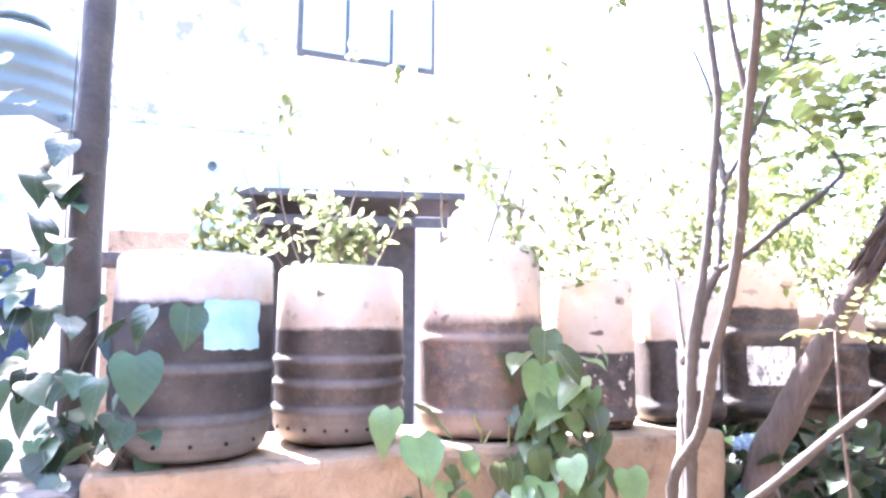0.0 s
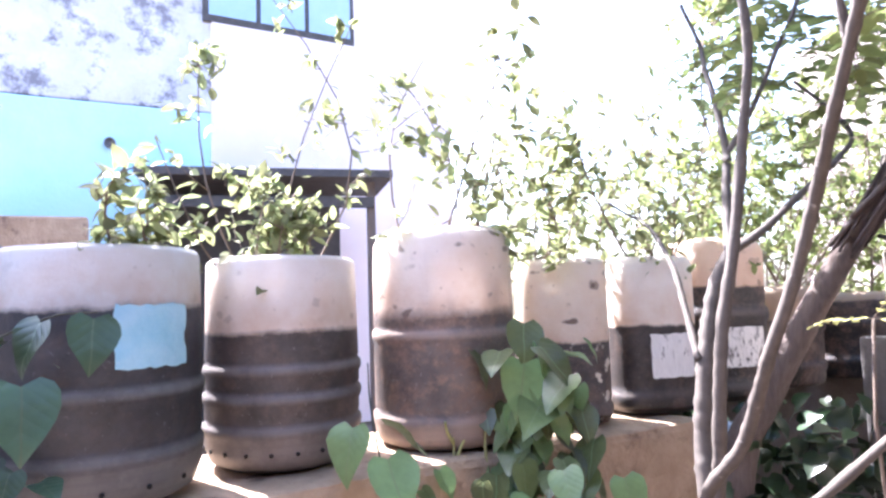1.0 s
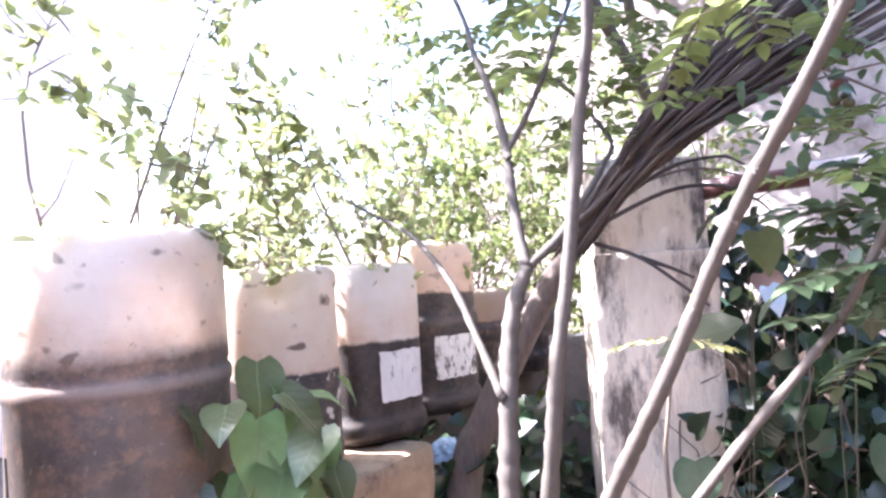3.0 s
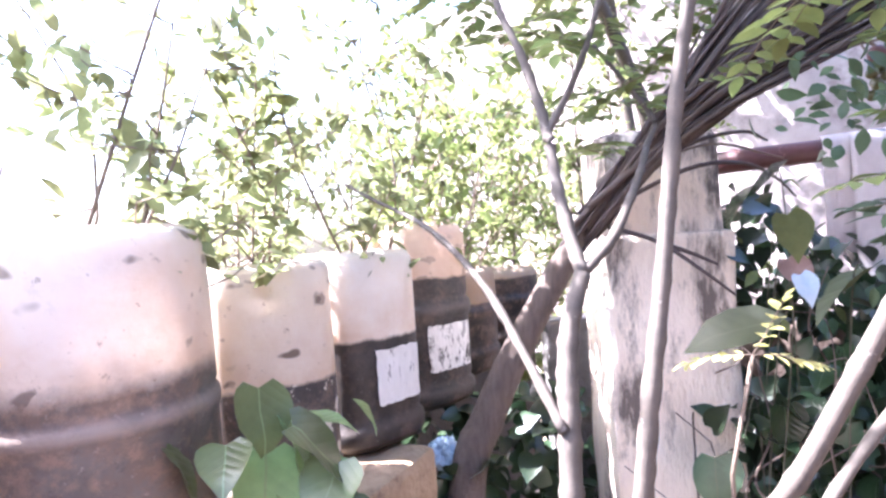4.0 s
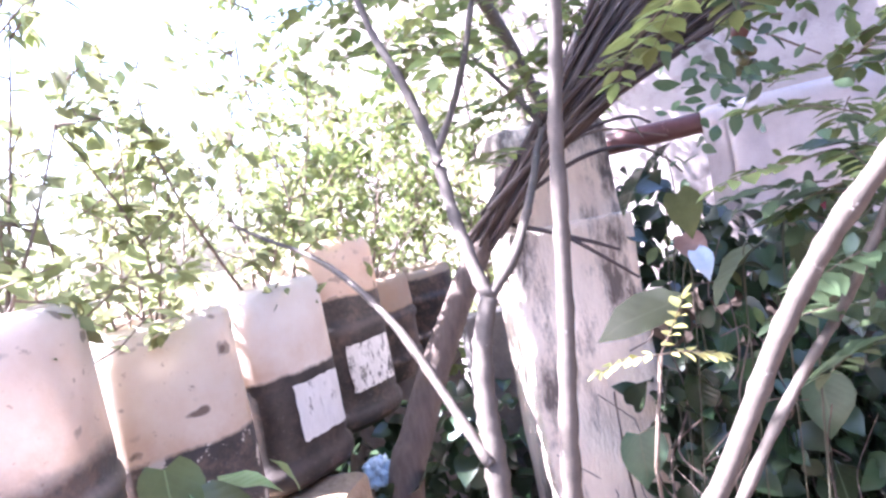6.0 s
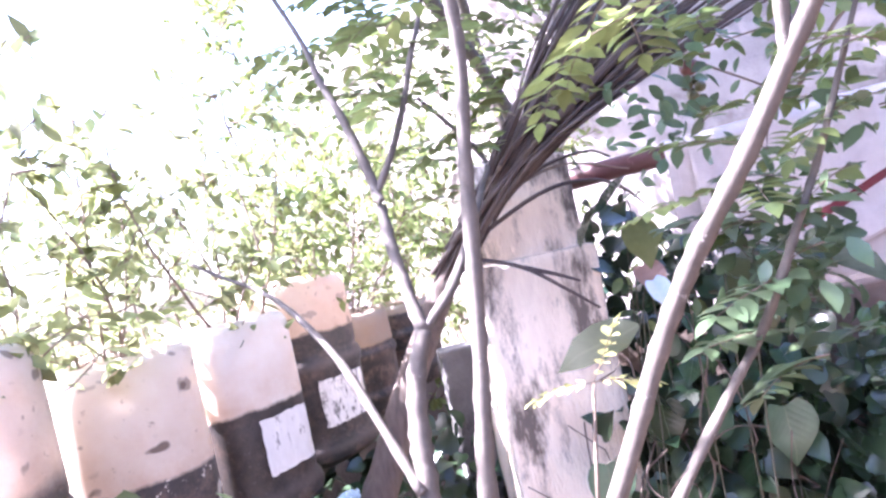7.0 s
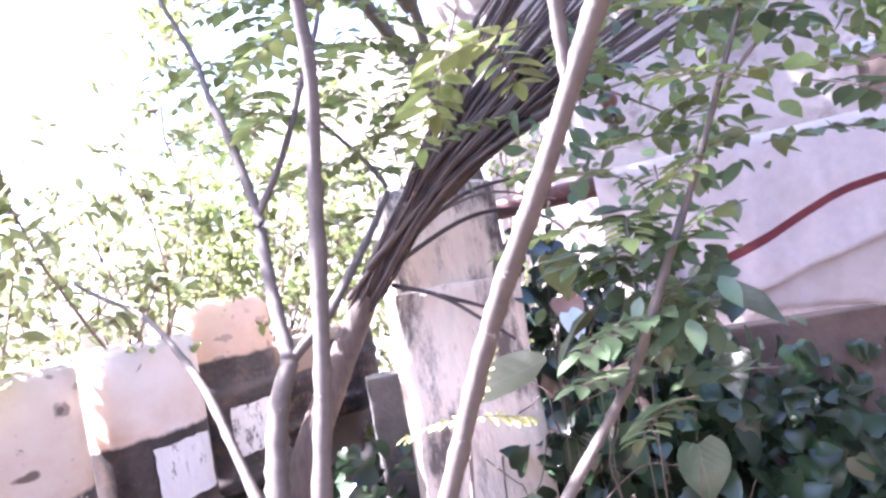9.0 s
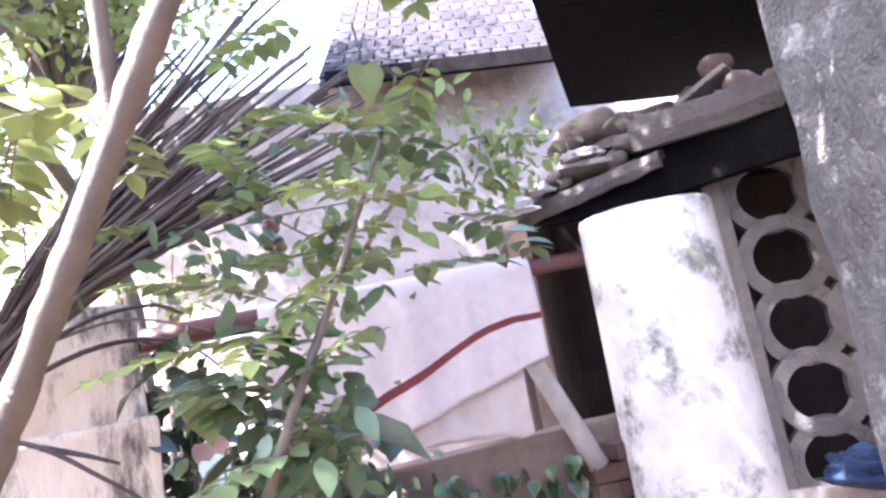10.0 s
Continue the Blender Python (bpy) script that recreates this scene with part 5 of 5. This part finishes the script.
rr = random.Random(31)
for i in range(300):
    u = rr.random()
    q = by_pipe(0.2 + 1.75 * u, -0.06 - 0.5 * rr.random() * (1 - 0.7 * u), rr.uniform(0.35, 1.50 - 0.35 * u))
    if u > 0.5:
        q = by_pipe(0.2 + 1.75 * u, 0.055 - 0.05 * rr.random(), rr.uniform(0.55, 1.05) if rr.random() < 0.7 else rr.uniform(1.0, 1.25))
    part("leaf", _cm[i % 3], cr, m=Matrix.Translation(q) @ pose(0, 0, 0, 0, 0, 180 + PAR_ANGLE + 90 + rr.uniform(-80, 80)) @ pose(0, 0, 0, rr.uniform(-30, 30), rr.uniform(30, 85), 0) @ Matrix.Scale(rr.uniform(0.55, 1.25) * (1.0 if u < 0.5 else 0.62), 4))
rng_ = np.random.RandomState(12)
n = 1700
P = np.array([tuple(by_pipe(rng_.uniform(0.0, 1.25), -rng_.uniform(0.0, 0.6), rng_.uniform(0.05, 1.2))) for _ in range(n)])
n2 = 620
P2 = np.stack([rng_.uniform(1.25, 2.3, n2), rng_.uniform(2.75, 3.25, n2), rng_.uniform(0.1, 1.12, n2)], 1)
P = np.concatenate([P, P2])
D = rng_.normal(0, 1, (len(P), 3)) + np.array([-0.6, -0.5, -0.4])
U = rng_.normal(0, 0.5, (len(P), 3)) + np.array([-0.35, -0.35, 1.0])
tagged(part("foliage", leaf_cloud("foliage", P, D, U, rng_.uniform(0.055, 0.115, len(P)), "heart", M_creep_shade), cr), kind="stuff")


def single_leaf(name, label, p, yaw, hang, roll, size, kind, material, stalk=None, bend=-0.1):
    t = thing(name, label, "leaf")
    part("blade", leaf_mesh("blade", kind, material, size, bend, 2), t, m=Matrix.Translation(p) @ pose(0, 0, 0, 0, 0, yaw) @ pose(0, 0, 0, roll, hang, 0))
    if stalk:
        part("stalk", tube("stalk", [p, *stalk], 0.0018, 0.0026, M_stalk, 6, 5), t)
    return t


M_vine2 = mat("dark pinnate leaf", (0.09, 0.135, 0.065), (0.12, 0.165, 0.085), 20, 0.36, 0.05, 60, trans=0.3, island=0.3)
M_big = veined("olive green broad leaf", (0.045, 0.054, 0.022), (0.065, 0.075, 0.035), 0.55, 0.06, 0.27, 0.1)
M_silver = mat("wet shining leaf", (0.10, 0.15, 0.12), (0.2, 0.27, 0.26), 10, 0.12, 0.3, 40, trans=0.1, coat=0.6)
single_leaf("broad_leaf", "broad olive green leaf on a thin stem", Vector((1.695, 1.895, 1.525)), 121, 10, -42, 0.27, "ovate", M_big, [(1.72, 1.88, 1.5), (1.9, 2.05, 0.6)])
single_leaf("broad_leaf", "dark drooping broad leaf by the pillar top", Vector((1.95, 2.0, 1.915)), 157, 20, 24, 0.25, "heart", M_creep, [(2.02, 2.0, 1.86), (2.12, 2.02, 1.0)])
single_leaf("broad_leaf", "hanging heart-shaped leaf before the pillar", Vector((1.85, 2.19, 1.04)), -130, 78, 0, 0.19, "heart", M_vine_shaded, [(1.85, 2.1, 1.1), (1.98, 2.1, 1.2), (2.0, 2.1, 0.5)])
single_leaf("broad_leaf", "glossy hanging heart-shaped leaf over the creeper", Vector((2.165, 1.70, 1.135)), -130, 76, 8, 0.195, "heart", M_vine_shaded, [(2.2, 1.7, 1.2), (2.3, 1.75, 0.5)])
single_leaf("broad_leaf", "hanging oval leaf beside the pillar", Vector((1.98, 2.02, 1.2)), -120, 75, 0, 0.16, "heart", M_creep, [(2.1, 2.1, 1.2), (2.2, 2.2, 0.5)])
single_leaf("broad_leaf", "curled yellow-green leaf beside the pillar", Vector((1.98, 1.98, 1.80)), -100, 70, 30, 0.15, "heart", M_fresh, [(2.05, 2.05, 1.75), (2.2, 2.2, 1.0)])
single_leaf("broad_leaf", "shining wet leaf below the towel", Vector((1.55, 1.44, 1.705)), -60, 18, -28, 0.225, "ovate", M_silver, [(1.53, 1.52, 1.66), (1.6, 1.6, 0.9)])
single_leaf("broad_leaf", "pale silvery leaf beside the broad leaf", Vector((1.92, 1.93, 1.62)), -100, 60, 20, 0.1, "heart", M_bag, [(1.95, 2.0, 1.5), (2.0, 2.1, 0.8)])
single_leaf("broad_leaf", "pale green leaf hanging in the light", Vector((1.443, 1.212, 2.353)), -150, 80, 0, 0.08, "heart", M_fresh, [(1.493, 1.232, 2.473)])
single_leaf("dry_leaf", "crumpled pinkish dry leaf", Vector((2.02, 2.0, 1.66)), -90, 60, 40, 0.12, "heart", M_dryleaf, [(2.05, 2.05, 1.6), (2.2, 2.2, 0.9)], 0.4)

# larger feathered leaves at the top of the thin outer stem, and more young foliage near the fork
pinnate_crown("foliage", [((1.28, 1.36, 1.80), (0.07, 0.08, 0.07), 7), ((1.30, 1.28, 1.70), (0.08, 0.08, 0.05), 6), ((1.42, 1.22, 2.05), (0.09, 0.09, 0.08), 6)], 15, 0.06, 0.03, 6, M_vine2, tree)
pinnate_crown("foliage", [((0.95, 1.45, 2.17), (0.06, 0.06, 0.03), 4), ((0.98, 1.62, 2.4), (0.1, 0.1, 0.08), 3)], 16, 0.05, 0.03, 7, M_fresh, tree)
single_leaf("broad_leaf", "large hanging olive leaf above the creeper", Vector((1.58, 1.52, 1.68)), -150, 75, 0, 0.17, "heart", M_big, [(1.6, 1.6, 1.68), (1.8, 1.7, 0.8)])
single_leaf("broad_leaf", "olive leaf spread flat above the creeper", Vector((1.60, 1.66, 1.66)), 140, 25, 15, 0.18, "heart", M_big, [(1.6, 1.7, 1.6), (1.8, 1.8, 0.8)])



def leaf_cluster(name, centres, spread, size, material, seed, parent, kind="ovate", down=-0.5):
    """Loose hanging leaves scattered round some centres (x, y, z, count)."""
    rng = np.random.RandomState(seed)
    P = np.concatenate([np.array(c[:3]) + rng.normal(0, 1, (c[3], 3)) * np.array(spread) for c in centres])
    D = rng.normal(0, 0.6, (len(P), 3)) + np.array([-0.25, -0.3, down])
    U = rng.normal(0, 0.45, (len(P), 3)) + np.array([-0.45, -0.25, 0.7])
    tagged(part(name, leaf_cloud(name, P, D, U, size * rng.uniform(0.55, 1.2, len(P)), kind, material), parent), kind="stuff")


_q = [by_pipe(a, b, z) for a, b, z in ((0.15, -0.2, 1.72), (0.4, -0.16, 1.62), (0.3, -0.25, 1.45), (0.6, -0.12, 1.5), (0.75, -0.1, 1.38), (0.1, -0.1, 1.5))]
leaf_cluster("foliage", [(*p, 46) for p in _q], (0.09, 0.09, 0.11), 0.09, M_creep_shade, 59, cr, "heart")
leaf_cluster("foliage", [(*p, 7) for p in _q], (0.12, 0.12, 0.15), 0.08, M_curry, 60, cr)
leaf_cluster("foliage", [(1.36, 1.38, 1.80, 50), (1.33, 1.40, 1.70, 54), (1.44, 1.42, 1.62, 36), (1.40, 1.34, 1.92, 22)], (0.06, 0.06, 0.055), 0.058, M_vine2, 51, tree)
leaf_cluster("foliage", [(1.83, 1.33, 2.33, 52), (1.70, 1.32, 2.18, 46), (2.0, 1.26, 2.45, 40), (1.66, 1.30, 2.02, 28)], (0.1, 0.08, 0.065), 0.058, M_curry, 52, tree)
leaf_cluster("foliage", [(1.60, 1.66, 2.12, 34), (1.75, 1.62, 2.25, 34), (1.9, 1.8, 2.1, 30)], (0.11, 0.09, 0.09), 0.06, M_vine2, 53, tree)
leaf_cluster("foliage", [(2.211, 0.996, 2.388, 44), (2.244, 1.062, 2.250, 44), (2.127, 1.164, 2.440, 44), (2.216, 1.110, 2.345, 44), (2.324, 0.903, 2.361, 44)], (0.07, 0.07, 0.05), 0.055, M_curry, 66, tree)
part("branch", tube("branch", [(1.952, 1.432, 2.084), (2.052, 1.299, 2.264), (2.150, 1.127, 2.385), (2.267, 0.897, 2.380)], 0.007, 0.003, M_twig, 6, 6), tree)
pinnate_crown("foliage", [((1.4, 2.5, 2.55), (0.12, 0.12, 0.07), 10)], 54, 0.05, 0.03, 7, M_curry, tree)

_cr = np.random.RandomState(57)
# unseen leaf clusters added overhead to shade column, broad leaves and eave
leaf_cluster("canopy", [(1.4 + 0.95 * _cr.uniform(-1, 1), 1.75 + 0.7 * _cr.uniform(-1, 1), 4.3 + 0.35 * _cr.uniform(-1, 1), 60) for _ in range(60)], (0.16, 0.16, 0.12), 0.085, M_curry, 58, tree)
leaf_cluster("canopy", [(0.55 + 0.5 * _cr.uniform(-1, 1), 3.0 + 0.62 * _cr.uniform(-1, 1), 3.74 + 0.14 * _cr.uniform(-1, 1), 60) for _ in range(56)], (0.14, 0.14, 0.08), 0.085, M_curry, 61, tree)
leaf_cluster("canopy", [(2.0 + 0.5 * _cr.uniform(-1, 1), 1.3 + 0.5 * _cr.uniform(-1, 1), 4.4 + 0.2 * _cr.uniform(-1, 1), 60) for _ in range(48)], (0.15, 0.15, 0.1), 0.085, M_curry, 62, tree)
# ragged dark straw hanging under the soffit
for i in range(70):
    p = Vector((3.7, 0.66, 3.14)).lerp(Vector((3.55, -0.3, 3.0)), _cr.rand()) + Vector((0.06 * _cr.randn(), 0, 0.03))
    q = p + Vector((0.04 * _cr.randn(), 0.05 * _cr.randn(), -_cr.uniform(0.08, 0.36)))
    part("straw", tube("straw", [p + Vector((0.02, 0, 0.1)), p, q], 0.006, 0.002, M_darkwood, 5, 3), so)

# dry curling vine stems in the creeper
dv = thing("dry_vine", "tangled dry brown vine stems over the creeper", "vine")
rr = random.Random(77)
for i in range(16):
    a = Vector((rr.uniform(1.85, 2.3), 0, 0))
    a.y = 2.25 - (a.x - 1.85) * 1.2 + rr.uniform(-.15, .1)
    p = [Vector((a.x, a.y, rr.uniform(0.3, 0.9)))]
    for k in range(5):
        p.append(p[-1] + Vector((rr.gauss(0, .07), rr.gauss(0, .07), rr.uniform(0.0, .22))))
    part("stem", tube("stem", p, rr.uniform(.003, .006), 0.002, M_trunk, 5, 4), dv)

# tall shade trees, their crowns added mostly out of view to block the sun
def shade_tree(label, base, crown, radii, n_clusters, per, size, material, seed):
    rng = np.random.RandomState(seed)
    t = thing("tree", label, "tree")
    b, c = Vector(base), Vector(crown)
    fork = b.lerp(c, 0.72)
    part("trunk", tube("trunk", [b, Vector((b.x + 0.06, b.y - 0.04, fork.z * 0.55)), Vector((b.x - 0.05, b.y, fork.z * 0.85)), fork + Vector((0, 0, 0.5))], 0.06, 0.04, M_bark, 10, 5, 0.05), t)
    P, D, U, S = [], [], [], []
    for i in range(n_clusters):
        d = rng.normal(0, 1, 3)
        d /= np.linalg.norm(d)
        q = np.array(crown) + d * np.array(radii) * rng.uniform(0.35, 1.0)
        if i % 6 == 0:
            part("limb", tube("limb", [fork, fork.lerp(Vector(q), 0.5) + Vector((0, 0, 0.12)), Vector(q)], 0.035, 0.008, M_bark, 6, 4), t)
        for k in range(per):
            P.append(q + rng.normal(0, 0.17, 3))
            D.append(rng.normal(0, 1, 3) + np.array([0, 0, -0.3]))
            U.append(np.array([rng.normal(0, .5), rng.normal(0, .5), 1.0]))
            S.append(size * rng.uniform(0.6, 1.2))
    tagged(part("crown", leaf_cloud("crown", np.array(P), np.array(D), np.array(U), np.array(S), "ovate", material), t), kind="stuff")


shade_tree("tall tree with a broad leafy crown added for shade", (4.05, 3.7, 0), (1.75, 3.15, 4.5), (2.1, 1.0, 0.8), 170, 70, 0.095, M_fresh, 41)
shade_tree("tall leafy tree beside the house, crown enlarged for shade", (4.6, 4.2, 0), (3.7, 3.8, 5.2), (1.7, 1.5, 1.1), 150, 70, 0.095, M_fresh, 42)
# wholly unseen tree, there only to shade the vine on the pole
shade_tree("unseen leafy tree added to shade the wooden pole's vine", (-3.3, 3.7, 0), (-2.55, 3.3, 4.15), (0.6, 0.5, 0.35), 34, 60, 0.095, M_fresh, 43)

FRUIT = Vector((2.138, 1.761, 2.28))
TWIGS = [[(1.63, 2.25, 2.04), (2.1, 2.2, 2.24), (2.3, 1.9, 2.33), (2.45, 1.6, 2.36)], [(1.62, 2.2, 2.06), (2.0, 2.2, 2.4), (2.25, 1.9, 2.62)], [(2.1, 2.1, 2.55), (2.25, 1.85, 2.35), (2.4, 1.6, 2.15)], [(1.66, 2.35, 1.95), (2.05, 2.25, 2.06), (2.3, 2.1, 2.0)]]

# small details: dangling roots below the can, a lone fruit, bare twigs over the rail
rt = thing("root", "thin dark roots hanging over the wall end", "root")
rr = random.Random(91)
for i in range(7):
    a = along(1.24, 0.05 + 0.05 * i, 1.12)
    p = [a]
    for k in range(4):
        p.append(p[-1] + Vector((rr.gauss(0.0, .012), rr.gauss(-0.005, .012), -rr.uniform(0.05, 0.09))))
    part("strand", tube("strand", p, 0.005, 0.0025, M_darkwood, 5, 4), rt)
M_fruit = mat("reddish fruit skin", (0.17, 0.07, 0.055), (0.12, 0.05, 0.04), 20, 0.5, 0.05, 60)
ft = thing("fruit", "small reddish round fruit on a bare twig", "fruit")
part("flesh", ring_mesh("flesh", [(0.004, 0.0), (0.018, 0.004), (0.026, 0.016), (0.028, 0.028), (0.024, 0.041), (0.014, 0.05), (0.003, 0.052)], M_fruit, 18), ft, m=pose(FRUIT.x, FRUIT.y, FRUIT.z - 0.05))
part("stalk", tube("stalk", [FRUIT, FRUIT + Vector((0.0, 0.03, 0.05)), FRUIT + Vector((0.05, 0.1, 0.3)), FRUIT + Vector((0.0, 0.35, 0.75))], 0.002, 0.006, M_twig, 6, 5), ft)
M_unripe = mat("olive green berry skin", (0.1, 0.1, 0.04), (0.14, 0.11, 0.05), 20, 0.45, 0.05, 60)
bc = thing("berry_cluster", "cluster of small olive green unripe berries", "fruit")
_bs = tube("stalk", [FRUIT + Vector((0.05, 0.1, 0.12)), FRUIT + Vector((0.02, 0.02, -0.04)), FRUIT + Vector((0.012, 0.0, -0.15))], 0.0035, 0.002, M_twig, 6, 5)
_bs = part("stalk", _bs, bc)
_bm = ring_mesh("berry", [(0.003, 0.0), (0.012, 0.003), (0.018, 0.011), (0.0185, 0.02), (0.013, 0.031), (0.003, 0.035)], M_unripe, 14)
for i in range(8):
    a = i * 2.4
    part("berry", _bm, bc, m=pose(FRUIT.x + 0.012 + 0.02 * math.cos(a), FRUIT.y + 0.02 * math.sin(a), FRUIT.z - 0.08 - 0.013 * i, 12 * math.cos(a), 12 * math.sin(a), 0))
ds = thing("dry_sprout", "pale dry bare shoots sprouting on the wall top", "sprout")
for p in ([(0.18, 2.39, 1.0), (0.18, 2.40, 1.13), (0.182, 2.44, 1.25)], [(0.18, 2.40, 1.1), (0.2, 2.41, 1.15), (0.225, 2.43, 1.19)], [(0.18, 2.41, 1.17), (0.16, 2.4, 1.21), (0.155, 2.41, 1.24)], [(0.29, 2.38, 1.0), (0.28, 2.40, 1.15), (0.293, 2.45, 1.25)]):
    part("shoot", tube("shoot", [Vector(q) for q in p], 0.006, 0.003, M_yellow, 6, 5, 0.2), ds)
bt = thing("bare_twig", "bare grey twigs spread over the rail", "twig")
for p in TWIGS:
    part("strand", tube("strand", [Vector(q) for q in p], 0.007, 0.003, M_twig, 6, 6), bt)

M_rag = mat("dirty white rag", (0.5, 0.48, 0.48), (0.34, 0.32, 0.33), 14, 0.9, 0.6, 60)
for p, k, sd in (((3.13, 1.13, 2.33), 0.085, 3), ((3.15, 1.0, 2.40), 0.06, 5), ((3.12, 0.74, 2.50), 0.05, 8)):
    rg = thing("rag", "crumpled dirty white rag on the eave tiles", "rag", pose(*p))
    _b = bmesh.new()
    bmesh.ops.create_icosphere(_b, subdivisions=4, radius=1)
    for v in _b.verts:
        q = 1 + 0.5 * noise.noise(v.co * 2.1 + Vector((sd, 0, 0))) + 0.3 * noise.noise(v.co * 6 + Vector((sd, 0, 0)))
        v.co = Vector((v.co.x * k * q, v.co.y * k * 1.7 * q, max(-0.3, v.co.z) * k * 0.6 * q))
    part("fabric", finish(_b, "fabric", M_rag, False), rg)
M_clay = mat("worn red clay", (0.1, 0.065, 0.055), (0.07, 0.047, 0.04), 12, 0.9, 0.4, 60)
for p, tilt, k in (((3.18, 0.86, 2.55), 70, 0.65), ((3.0, 0.2, 2.71), 80, 0.65)):
    cp = thing("clay_pot", "small broken clay pot lying on the eave", "pot", pose(*p, tilt, 0, 30))
    part("bowl", ring_mesh("bowl", [(0.02, 0), (0.05 * k, 0.0), (0.075 * k, 0.04), (0.07 * k, 0.09), (0.055 * k, 0.11), (0.062 * k, 0.125), (0.055 * k, 0.125), (0.048 * k, 0.11), (0.06 * k, 0.08), (0.04 * k, 0.02), (0.01, 0.015)], M_clay, 24, wobble=0.05), cp)
